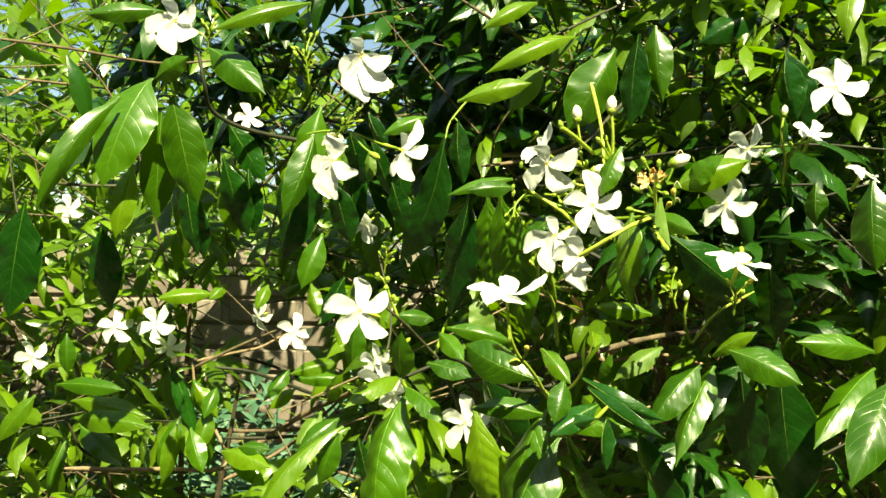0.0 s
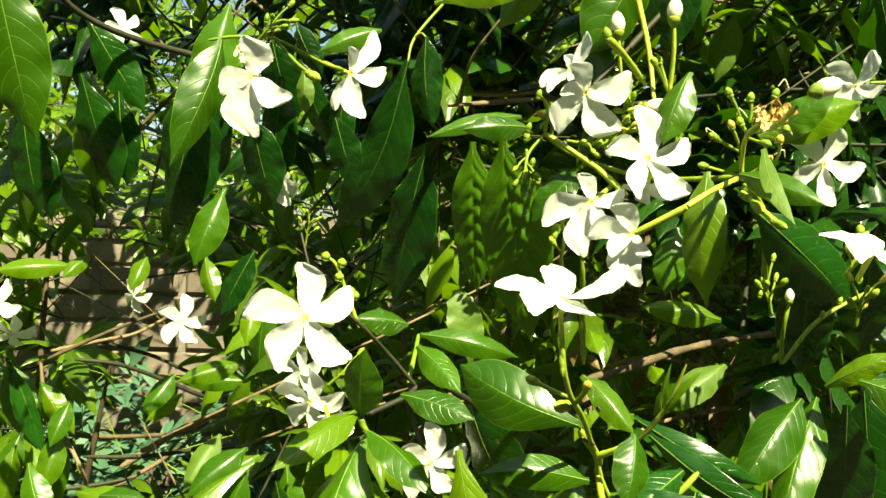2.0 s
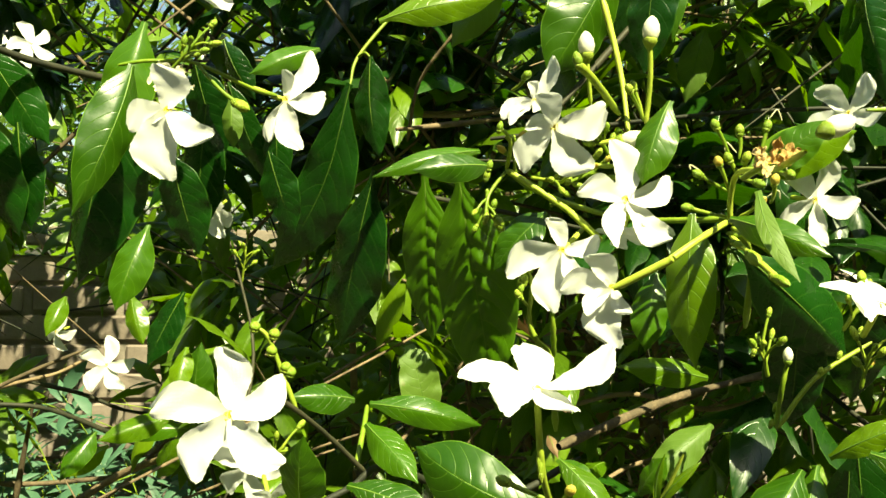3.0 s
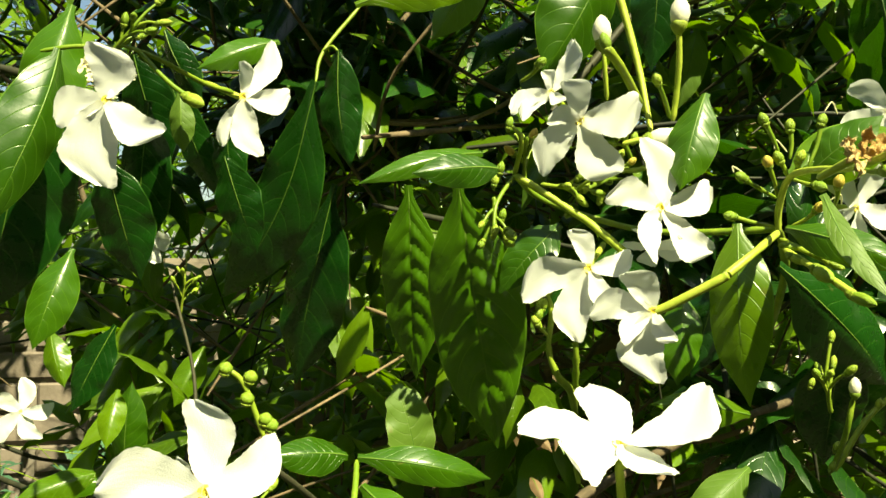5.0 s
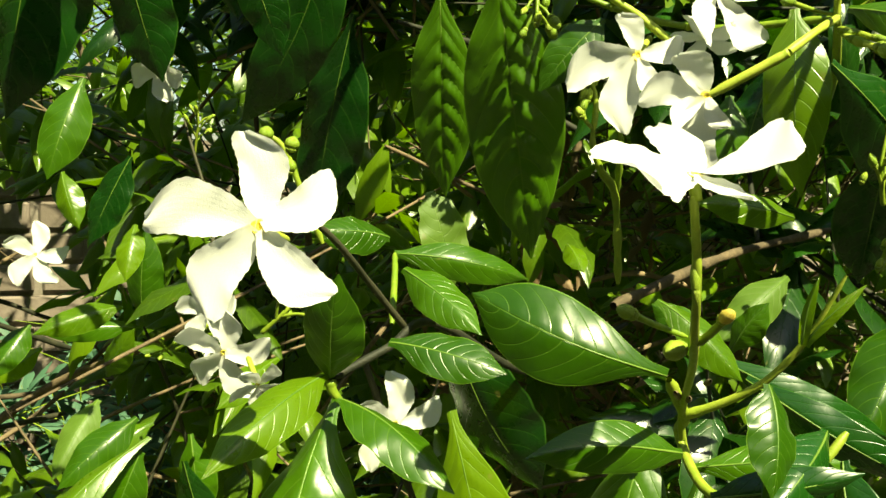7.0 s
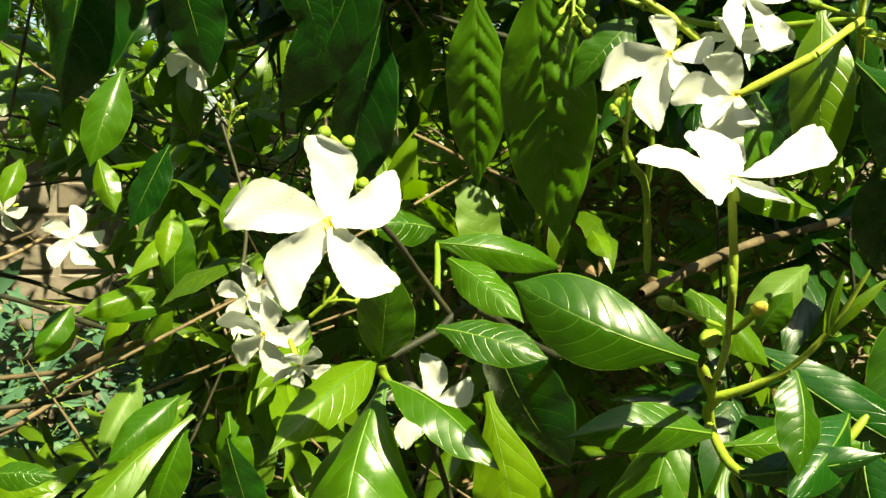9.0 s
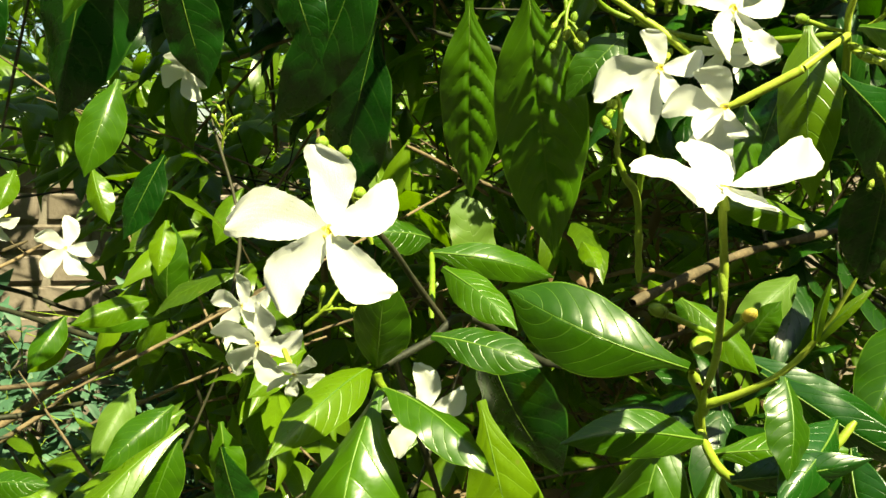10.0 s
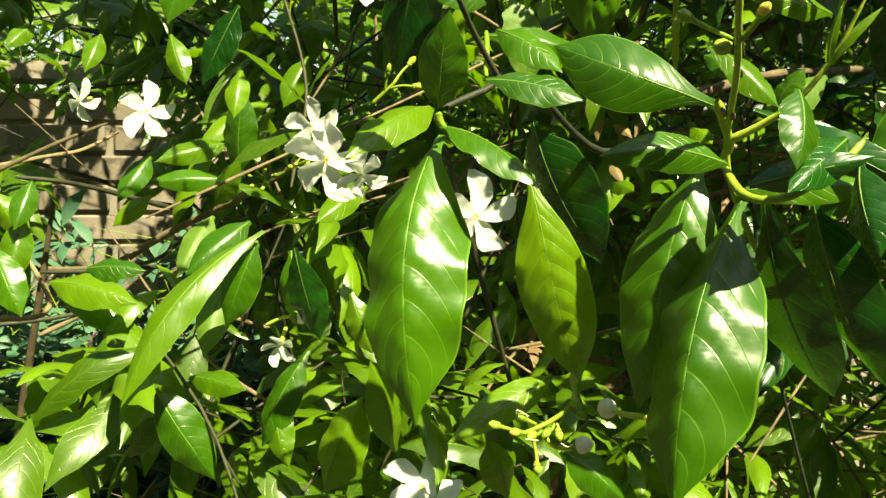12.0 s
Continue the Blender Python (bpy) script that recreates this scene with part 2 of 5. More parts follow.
def spline(points, steps=6):
    """A smooth line through the points."""
    p = [Vector(a) for a in points]
    if len(p) == 2:
        return [p[0].lerp(p[1], i / steps) for i in range(steps + 1)]
    p = [2 * p[0] - p[1]] + p + [2 * p[-1] - p[-2]]
    line = []
    for i in range(1, len(p) - 2):
        for k in range(steps):
            t = k / steps
            a, b, c, d = p[i - 1], p[i], p[i + 1], p[i + 2]
            line.append(0.5 * (2 * b + (c - a) * t + (2 * a - 5 * b + 4 * c - d) * t * t + (3 * b - a - 3 * c + d) * t ** 3))
    return line + [p[-2]]


def tube_points(points, r0, r1, sides=7, knots=0.0, seed=0, steps=6):
    """A tapered, slightly knotted tube along a smooth line, closed at its ends."""
    rnd = random.Random(seed)
    line = spline(points, steps)
    n = len(line)
    pts, side = [], Vector((0.3, 0.2, 0.9))
    for i, c in enumerate(line):
        ahead = (line[min(i + 1, n - 1)] - line[max(i - 1, 0)]).normalized()
        side = (side - ahead * side.dot(ahead))
        if side.length < 1e-6:
            side = ahead.orthogonal()
        side.normalize()
        other = ahead.cross(side)
        r = r0 + (r1 - r0) * i / (n - 1)
        r *= 1 + knots * (rnd.random() - 0.4)
        if i in (0, n - 1):
            r *= 0.55
        for k in range(sides):
            a = 2 * math.pi * k / sides
            pts.append(c + (side * math.cos(a) + other * math.sin(a)) * r)
    faces = [(i * sides + j, i * sides + (j + 1) % sides, (i + 1) * sides + (j + 1) % sides, (i + 1) * sides + j) for i in range(n - 1) for j in range(sides)]
    return np.array(pts), faces


def axes(base, along, normal):
    """The pose at base with +Y along and +Z towards normal."""
    y = Vector(along).normalized()
    z = Vector(normal) - y * Vector(normal).dot(y)
    if z.length < 1e-5:
        z = y.orthogonal()
    z.normalize()
    x = y.cross(z)
    m = Matrix((x, y, z)).transposed().to_4x4()
    m.translation = Vector(base)
    return m


# ---- parts of a flowering shrub ----
COUNT = [0]


def leaf(top, base, tip, width, normal, kind=LEAF, arch=0.10, fold=0.52, wave=0.045, sway=0.0, curl=0.0, blunt=0.0, label="", rows=36, cols=8, widest=0, quilt=0.014):
    """One leaf with its midrib, from the axil to its tip."""
    COUNT[0] += 1
    base, tip = Vector(base), Vector(tip)
    length = (tip - base).length
    width = min(width, length * (0.40 if base.y > 0.84 else 0.48))
    pts, faces, uv = leaf_points(length, width, arch, fold, wave, sway, curl, blunt, rows, cols, COUNT[0], quilt, widest or 0.9 + 0.06 * (COUNT[0] % 5))
    ob = part("leaf", grid_mesh("leaf", pts, faces, uv), kind, top, label)
    put_world(ob, axes(base, tip - base, normal), top)
    mid = pts.reshape(rows + 1, cols + 1, 3)[:, cols // 2, :]
    line = [Vector(mid[i]) + Vector((0, 0, -0.0002)) for i in range(0, rows, rows // 6)]
    p, f = tube_points(line, 0.0005, 0.0002, 5, 0, 0, 3)
    part("midrib", grid_mesh("midrib", p, f), RIB, ob)
    return ob


def petal_points(cup, twist, seed, crumple=0.0, rows=26, cols=10):
    """An oblique white lobe of length 1 along +Y: one edge nearly straight, the other rounded to a shoulder and slanting to the tip on the -X side; the rim is finely crimped."""
    rnd = random.Random(seed)
    fine = np.linspace(0, 1, 201)
    marks = (0, 0.15, 0.3, 0.45, 0.6, 0.75, 0.87, 0.95, 1.0)
    blur = np.ones(21) / 21
    edge = [np.convolve(np.pad(np.interp(fine, marks, e), 10, mode="edge"), blur, mode="valid") for e in ((-0.07, -0.13, -0.165, -0.19, -0.215, -0.245, -0.27, -0.275, -0.235), (0.07, 0.165, 0.245, 0.30, 0.32, 0.29, 0.19, 0.05, -0.15))]
    v = np.linspace(0, 1, rows + 1)[:, None] ** 0.92
    u = np.linspace(-1, 1, cols + 1)[None, :]
    left, right = np.interp(v, fine, edge[0]), np.interp(v, fine, edge[1])
    half = 0.5 * (right - left)
    ph = rnd.uniform(0, 6)
    x = 0.5 * (left + right) + u * half + 0.006 * np.sin(61 * v + ph) * np.abs(u) ** 8 + 0.012 * np.sin(11 * v + 2 * ph) * np.abs(u) ** 4
    y = v + 0.008 * np.sin(17 * u + ph) * v ** 8
    z = cup * v ** 1.6 + np.tan(twist) * u * half - 0.06 * (1 - u ** 2) * np.sin(np.pi * v)
    z = z + 0.012 * np.sin(23 * v + ph + 2 * u) * np.abs(u) ** 3 + 0.045 * np.sin(4.5 * v + ph) * u * np.abs(u) + 0.022 * np.sin(7 * v + 3 * u + ph) * v
    z = z - rnd.uniform(0.0, 0.16) * np.clip((v - 0.55) / 0.45, 0, 1) ** 2
    pts = np.stack([x, y + 0 * u, z + 0 * x], -1).reshape(-1, 3)
    if crumple:
        pts = pts + crumple * np.array([noise.noise_vector(Vector(p) * 4.0 + Vector((seed, 0, 0))) + 0.5 * noise.noise_vector(Vector(p) * 9.0) for p in pts])
    return pts, grid_faces(rows, cols), np.stack([0.5 + 0.5 * u + 0 * v, v + 0 * u], -1).reshape(-1, 2)


PETALS = {}


def petal_mesh(cup, twist, seed, kind):
    key = (round(cup, 2), round(twist, 2), seed % 5, kind.name)
    if key not in PETALS:
        PETALS[key] = grid_mesh("petal", *petal_points(cup, twist, seed % 5 + 10, 0.0 if kind == PETAL else 0.24))
        PETALS[key].materials.append(kind)
    return PETALS[key]


EYE_MESH = lathe("throat", [(0.0, -0.004), (0.10, 0.0), (0.085, 0.03), (0.055, 0.02), (0.0, -0.03)], 10)
EYE_MESH.materials.append(THROAT)


def flower(top, centre, facing, turn, radius, cup=0.05, twist=0.22, cups=None, sizes=(1, 1, 1, 1, 1), broad=1.0, widths=(1, 1, 1, 1, 1), angles=None, kind=PETAL, tube=None, reach=0.018, label=""):
    """A five-lobed pinwheel flower: lobes, yellow throat, slender tube. turn: degrees of the first lobe; cups: the rise of each lobe."""
    COUNT[0] += 1
    seed = COUNT[0]
    facing = Vector(facing).normalized()
    up = Vector((0, 0, 1)) - facing * facing.z
    if up.length < 1e-3:
        up = Vector((0, 1, 0))
    ob = part("flower", bpy.data.meshes.new("flower"), None, top, label)
    stem_end = Vector(tube) if tube else Vector(centre) - facing * reach
    world_m = axes(centre, up, facing)
    local_end = world_m.inverted() @ stem_end
    p, f = tube_points([(0, 0, 0), (0, 0, -0.22 * local_end.length), local_end * 0.75, local_end], 0.0016, 0.0013, 8, 0.1, seed, 5)
    ob.data = grid_mesh("flower_tube", p, f)
    ob.data.materials.append(TUBE)
    put_world(ob, world_m, top)
    for i in range(5):
        c = cups[i] if cups else cup + ((seed * 7 + i * 3) % 5 - 2) * 0.03
        petal = part("petal", petal_mesh(c, twist, seed + i * 2, kind), None, ob)
        k = radius * sizes[i] * (0.94 + 0.03 * ((seed + i * 3) % 5))
        way = angles[i] if angles else turn + 72 * i + ((seed * 5 + i * 11) % 7 - 3) * 1.5
        petal.matrix_basis = pose(0, 0, 0, 0, 0, way - 92) @ Matrix.Translation((0, 0.03 * radius, 0.0003 * i)) @ Matrix.Diagonal((k * broad * widths[i], k, k, 1))
    eye = part("throat", EYE_MESH, None, ob)
    eye.matrix_basis = Matrix.Scale(radius * 0.9, 4)
    return ob


def closed_profile(fat=0.3):
    return [(0.0, 0.0), (0.55 * fat, 0.03), (0.85 * fat, 0.18), (1.0 * fat, 0.42), (0.86 * fat, 0.68), (0.5 * fat, 0.88), (0.16 * fat, 0.98), (0.0, 1.0)]


BUD_MESH = lathe("bud", closed_profile(0.34), 9)
CALYX_MESH = lathe("calyx", [(0.0, -0.30), (0.10, -0.28), (0.24, -0.10), (0.30, 0.05), (0.27, 0.13), (0.0, 0.13)], 8)
CALYX_MESH.materials.append(STALK)
BUD_DATA = {}


def bud(top, base, tip, kind=BUD_GREEN, fat=1.0, label=""):
    """A closed bud on its calyx; white ones show the furled lobes."""
    base, tip = Vector(base), Vector(tip)
    if kind.name not in BUD_DATA:
        BUD_DATA[kind.name] = BUD_MESH.copy()
        BUD_DATA[kind.name].materials.append(kind)
    ob = part("bud", BUD_DATA[kind.name], None, top, label)
    k = (tip - base).length
    turn = (tip - base).to_track_quat("Z", "Y").to_matrix().to_4x4()
    put_world(ob, Matrix.Translation(base) @ turn @ Matrix.Diagonal((k * fat, k * fat, k, 1)), top)
    part("calyx", CALYX_MESH, None, ob)
    return ob


def stem(top, points, r0, r1, kind=STALK, name="stalk", knots=0.15, label=""):
    COUNT[0] += 1
    p, f = tube_points(points, r0, r1, 8, knots, COUNT[0])
    p = p - np.array(top.matrix_basis.translation)
    return part(name, grid_mesh(name, p, f), kind, top, label)


def club(top, root, head, kind):
    """A round bud on a stalk that thickens towards it, some with a withered thread at the end."""
    root, head = Vector(root), Vector(head)
    way = (head - root).normalized()
    mid = root.lerp(head, 0.5) + Vector((0.0008, 0, -0.0006))
    stem(top, [root, mid, head], 0.0007, 0.0011, STALK, "pedicel", 0.08)
    bud(top, head - way * 0.0018, head + way * 0.0036, kind, 1.2)
    if COUNT[0] % 3 == 0:
        end = head + way * 0.0045
        stem(top, [end, end + way * 0.003 + Vector((0.0025, 0, 0.001)), end + Vector((0.006, 0, -0.001))], 0.0003, 0.0003, PETAL_OLD, "style_thread", 0.1)


def cyme(top, place, ahead, n, reach, seed, ripe=0.3):
    """A branching cluster of small green buds on pedicels."""
    rnd = random.Random(seed)
    place, ahead = Vector(place), Vector(ahead).normalized()
    side = ahead.orthogonal().normalized()
    other = ahead.cross(side)
    for k in range(n):
        a = 2.4 * k + rnd.uniform(-0.4, 0.4)
        root = place + ahead * reach * 0.75 * (k / n)
        out = ahead * rnd.uniform(0.5, 1.3) + (side * math.cos(a) + other * math.sin(a)) * rnd.uniform(0.4, 0.9)
        end = root + out * reach * rnd.uniform(0.35, 0.75)
        mid = root.lerp(end, 0.55) + Vector((0, 0, 0.06 * reach))
        stem(top, [root, mid, end], 0.0007, 0.0006, STALK, "pedicel", 0.1)
        size = rnd.uniform(0.0035, 0.0062)
        bud(top, end, end + out.normalized() * size, TIP_OCHRE if rnd.random() < ripe * 0.4 else BUD_GREEN, rnd.uniform(0.8, 1.15))
    stem(top, [place - ahead * reach * 0.4, place, place + ahead * reach * 0.75], 0.0011, 0.0008, STALK, "stalk", 0.15)


def shrub(name, place, label, category="shrub"):
    ob = new(name)
    ob.empty_display_size = 0.1
    ob.matrix_basis = Matrix.Translation(place)
    return tagged(ob, label, category)


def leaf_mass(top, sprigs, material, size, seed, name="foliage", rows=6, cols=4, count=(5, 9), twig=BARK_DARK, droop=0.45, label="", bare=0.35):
    """Whorled sprigs of leaves, far too many to count, as one mesh; sprigs: (place, direction) pairs."""
    rnd = random.Random(seed)
    kinds = [leaf_points(1.0, w, a, f, 0.10, s, 0.1, 0, rows, cols, k + seed) for k, (w, a, f, s) in enumerate([(0.28, 0.05, 0.35, 0.0), (0.34, 0.10, 0.25, 0.03), (0.24, 0.14, 0.45, -0.04), (0.30, 0.02, 0.2, 0.02), (0.26, -0.05, 0.4, -0.02)])]
    pts, faces, uvs, start = [], [], [], 0
    tw_p, tw_f, tw_start = [], [], 0
    for place, ahead in sprigs:
        place, ahead = Vector(place), Vector(ahead).normalized()
        far = place + ahead * size * rnd.uniform(0.5, 1.0)
        p, f = tube_points([place - ahead * size * 0.6, place, far], 0.0018, 0.0009, 4, 0.1, 1, 2)
        tw_p.append(p)
        tw_f.append(np.array(f) + tw_start)
        tw_start += len(p)
        if rnd.random() < bare:
            away = Vector((rnd.uniform(-1, 1), rnd.uniform(-0.5, 0.5), rnd.uniform(-0.6, 1.0))).normalized() * size * rnd.uniform(1.5, 3.5)
            bend = Vector((rnd.uniform(-1, 1), rnd.uniform(-1, 1), rnd.uniform(-1, 1))) * size * 0.35
            p, f = tube_points([place - away, place + bend, place + away], rnd.uniform(0.0012, 0.0026), 0.0008, 5, 0.2, 2, 4)
            tw_p.append(p)
            tw_f.append(np.array(f) + tw_start)
            tw_start += len(p)
        phase = rnd.uniform(0, 6.28)
        side = ahead.orthogonal().normalized()
        other = ahead.cross(side)
        for k in range(rnd.randint(*count)):
            a = phase + k * 2.4
            root = place.lerp(far, rnd.random())
            out = (side * math.cos(a) + other * math.sin(a)) + ahead * rnd.uniform(0.1, 0.9)
            out = out.normalized() + Vector((0, 0, -droop * rnd.uniform(0.2, 1.8)))
            up = Vector((rnd.uniform(-0.4, 0.6), rnd.uniform(-0.9, 0.2), 1.0))
            m = np.array(axes(root, out, up))
            q, g, w = kinds[rnd.randrange(len(kinds))]
            k2 = size * rnd.uniform(0.55, 1.25)
            pts.append((q * k2) @ m[:3, :3].T + m[:3, 3])
            faces.append(g + start)
            uvs.append(w)
            start += len(q)
    off = np.array(top.matrix_basis.translation)
    ob = part(name, grid_mesh(name, np.concatenate(pts) - off, np.concatenate(faces), np.concatenate(uvs)), material, top, label)
    ob["kind"] = "stuff"
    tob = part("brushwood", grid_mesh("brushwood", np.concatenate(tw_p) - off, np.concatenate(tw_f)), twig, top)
    tob["kind"] = "stuff"
    return ob



# ---- the setting ----
def ground_height(x, y):
    return 0.03 * noise.noise((x * 1.3, y * 1.3, 0)) + 0.012 * noise.noise((x * 7, y * 7, 3))


def build_ground():
    ring = [-400, -120, -40, -15, -8, -5] + [-4 + 0.25 * i for i in range(33)] + [5, 8, 15, 40, 120, 400]
    n = len(ring) - 1
    pts = [(x, y + 1.5, ground_height(x, y + 1.5) if abs(x) < 6 and abs(y) < 6 else 0.0) for y in ring for x in ring]
    ob = new("ground", grid_mesh("ground", pts, grid_faces(n, n)))
    ob.data.materials.append(SOIL)
    return tagged(ob, "bare brown soil strewn with dry leaves under the shrubs", "ground", kind="structure")


build_ground()

# ---- the flowering shrub in front ----
BUSH = shrub("flowering_shrub", (0.12, 0.95, 0.0), "glossy dark green shrub with white five-petalled pinwheel flowers")
REAR = shrub("flowering_shrub", (-0.45, 1.55, 0.0), "smaller white-flowered shrub with yellow-green leaves beside a brick wall")
# middle of the bush: hanging leaves
leaf(BUSH, (0.071, 0.750, 1.387), (0.100, 0.780, 1.264), 0.0425, (-0.300, -0.900, -0.100), fold=0.14, arch=0.02, kind=LEAF, quilt=0.09, rows=72, cols=16)
leaf(BUSH, (0.062, 0.810, 1.390), (0.073, 0.834, 1.290), 0.0310, (-0.300, -0.900, -0.100), fold=0.14, arch=0.02, kind=LEAF, quilt=0.09, rows=72, cols=16)
leaf(BUSH, (0.021, 0.860, 1.449), (-0.031, 0.924, 1.327), 0.0400, (-0.300, -0.940, 0.080), sway=-0.09, curl=0.05, kind=LEAF_SHADED, quilt=0.02, rows=48, cols=12, fold=0.22, arch=0.03)
leaf(BUSH, (0.048, 0.980, 1.404), (0.026, 1.020, 1.263), 0.0536, (-0.625, -0.780, -0.009), kind=LEAF_SHADED, fold=0.22, arch=0.03)
leaf(BUSH, (0.033, 0.860, 1.467), (0.041, 0.861, 1.403), 0.0312, (-0.661, -0.749, 0.044), sway=0.04, kind=LEAF_SHADED, fold=0.22, arch=0.03)
leaf(BUSH, (-0.027, 0.810, 1.401), (-0.011, 0.809, 1.355), 0.0319, (-0.581, -0.813, -0.025), kind=LEAF_SHADED, fold=0.1, arch=0.03)
leaf(BUSH, (-0.079, 0.800, 1.399), (-0.064, 0.812, 1.342), 0.0309, (-0.410, -0.892, -0.193), kind=LEAF_SHADED, fold=0.22, arch=0.03)
leaf(BUSH, (-0.062, 0.820, 1.427), (-0.067, 0.838, 1.351), 0.0293, (-0.447, -0.894, 0.017), kind=LEAF_SHADED, fold=0.22, arch=0.03)
leaf(BUSH, (-0.095, 0.780, 1.440), (-0.119, 0.760, 1.362), 0.0258, (0.573, -0.819, 0.033), kind=LEAF, fold=0.5, widest=0.85)
leaf(BUSH, (-0.057, 0.900, 1.453), (-0.028, 0.906, 1.385), 0.0204, (-0.503, -0.838, -0.211), kind=LEAF_SHADED, fold=0.22, arch=0.03)
leaf(BUSH, (0.081, 0.720, 1.390), (0.042, 0.710, 1.386), 0.0135, (0.213, -0.939, 0.271), arch=0.1)
leaf(BUSH, (0.082, 0.750, 1.400), (0.026, 0.740, 1.384), 0.0095, (0.077, -0.944, 0.322), arch=0.12)
leaf(BUSH, (0.117, 0.745, 1.369), (0.091, 0.752, 1.339), 0.0320, (-0.520, -0.814, 0.261), fold=0.05, blunt=0.12, kind=LEAF, widest=0.9)
leaf(BUSH, (0.063, 0.785, 1.249), (0.052, 0.785, 1.295), 0.0375, (0.189, -0.981, 0.045), kind=LEAF_PALE, fold=-0.1, blunt=0.5)
leaf(BUSH, (0.017, 0.700, 1.282), (-0.012, 0.690, 1.285), 0.0129, (0.327, -0.795, 0.511), arch=0.1)
# leaves of the flowering twig in front
leaf(BUSH, (0.027, 0.740, 1.272), (0.084, 0.740, 1.260), 0.0138, (0.067, -0.946, 0.316), arch=0.16)
leaf(BUSH, (0.022, 0.700, 1.271), (0.042, 0.670, 1.252), 0.0144, (-0.340, -0.654, 0.676), arch=0.1)
leaf(BUSH, (0.100, 0.652, 1.240), (0.043, 0.685, 1.264), 0.0290, (-0.388, -0.874, 0.291), arch=0.16, fold=0.42, sway=-0.05, quilt=0.022, rows=48, cols=12, widest=1.35, wave=0.02)
leaf(BUSH, (0.013, 0.680, 1.249), (0.048, 0.660, 1.241), 0.0157, (-0.263, -0.718, 0.645), arch=0.08, fold=0.3)
leaf(BUSH, (-0.006, 0.685, 1.236), (-0.006, 0.665, 1.274), 0.0195, (-0.354, -0.827, -0.436), kind=LEAF, fold=0.5)
leaf(BUSH, (-0.007, 0.685, 1.238), (-0.047, 0.650, 1.218), 0.0163, (0.107, -0.583, 0.806), kind=LEAF_YOUNG)
leaf(BUSH, (-0.004, 0.685, 1.230), (0.028, 0.650, 1.207), 0.0190, (0.193, -0.410, 0.892), fold=0.5)
leaf(BUSH, (-0.002, 0.700, 1.226), (-0.018, 0.655, 1.112), 0.0449, (-0.514, -0.771, 0.376), arch=0.15, fold=0.6, wave=0.09, widest=1.1, sway=0.03, quilt=0.04, rows=60, cols=14)
leaf(BUSH, (0.051, 0.740, 1.206), (0.081, 0.735, 1.101), 0.0350, (-0.364, -0.929, -0.060), kind=LEAF_YOUNG, fold=0.25, quilt=0.04, rows=60, cols=14)
leaf(BUSH, (0.060, 0.765, 1.232), (0.104, 0.770, 1.156), 0.0441, (-0.616, -0.678, -0.401), fold=0.35, kind=LEAF_SHADED)
leaf(BUSH, (0.100, 0.640, 1.218), (0.047, 0.640, 1.220), 0.0151, (0.014, -0.930, 0.367), arch=0.1, sway=0.05)
leaf(BUSH, (0.105, 0.670, 1.217), (0.078, 0.660, 1.113), 0.0378, (-0.648, -0.723, 0.238), fold=0.5, arch=0.12, quilt=0.04, rows=60, cols=14)
leaf(BUSH, (0.116, 0.655, 1.202), (0.071, 0.610, 1.091), 0.0447, (-0.716, -0.496, 0.491), arch=0.13, fold=0.75, wave=0.08, widest=1.2, quilt=0.04, rows=60, cols=14)
leaf(BUSH, (0.117, 0.640, 1.203), (0.171, 0.660, 1.114), 0.0307, (-0.691, -0.492, -0.530), fold=0.3, kind=LEAF_SHADED)
leaf(BUSH, (0.180, 0.700, 1.197), (0.232, 0.700, 1.102), 0.0359, (-0.769, -0.482, -0.421), kind=LEAF_SHADED)
leaf(BUSH, (0.112, 0.615, 1.246), (0.104, 0.600, 1.218), 0.0172, (0.135, -0.889, 0.438), kind=LEAF, fold=0.4)
leaf(BUSH, (0.137, 0.620, 1.229), (0.101, 0.600, 1.210), 0.0157, (-0.500, -0.800, 0.100), kind=LEAF_SHADED)
leaf(BUSH, (0.143, 0.620, 1.219), (0.140, 0.600, 1.187), 0.0183, (-0.943, -0.234, 0.235), kind=LEAF_SHADED)
# low leaves on the open side
leaf(BUSH, (-0.077, 0.870, 1.163), (-0.155, 0.820, 1.071), 0.0231, (-0.304, -0.705, 0.641), fold=0.5, sway=0.05, kind=LEAF_YOUNG)
leaf(BUSH, (-0.144, 0.880, 1.062), (-0.107, 0.870, 1.003), 0.0392, (-0.034, -0.989, 0.146))
leaf(BUSH, (-0.167, 1.000, 1.082), (-0.221, 1.000, 1.103), 0.0303, (0.205, -0.824, 0.528), kind=LEAF_YOUNG)
leaf(BUSH, (-0.081, 0.870, 1.155), (-0.100, 0.870, 1.103), 0.0256, (-0.233, -0.969, 0.085))
leaf(BUSH, (-0.059, 0.850, 1.155), (-0.043, 0.858, 1.096), 0.0265, (-0.498, -0.854, -0.149), kind=LEAF_SHADED, fold=0.22, arch=0.03)
leaf(BUSH, (-0.050, 0.860, 1.089), (-0.079, 0.850, 1.032), 0.0220, (-0.491, -0.781, 0.387), fold=0.5)
leaf(BUSH, (-0.044, 0.800, 1.022), (-0.023, 0.800, 1.078), 0.0356, (-0.567, -0.796, 0.213), kind=LEAF_YOUNG, fold=0.5)
leaf(BUSH, (0.071, 0.750, 1.101), (0.011, 0.730, 1.075), 0.0168, (-0.005, -0.787, 0.616), fold=0.3, kind=LEAF_YOUNG)
leaf(BUSH, (-0.097, 1.120, 1.179), (-0.093, 1.115, 1.254), 0.0304, (-0.323, -0.945, -0.046))
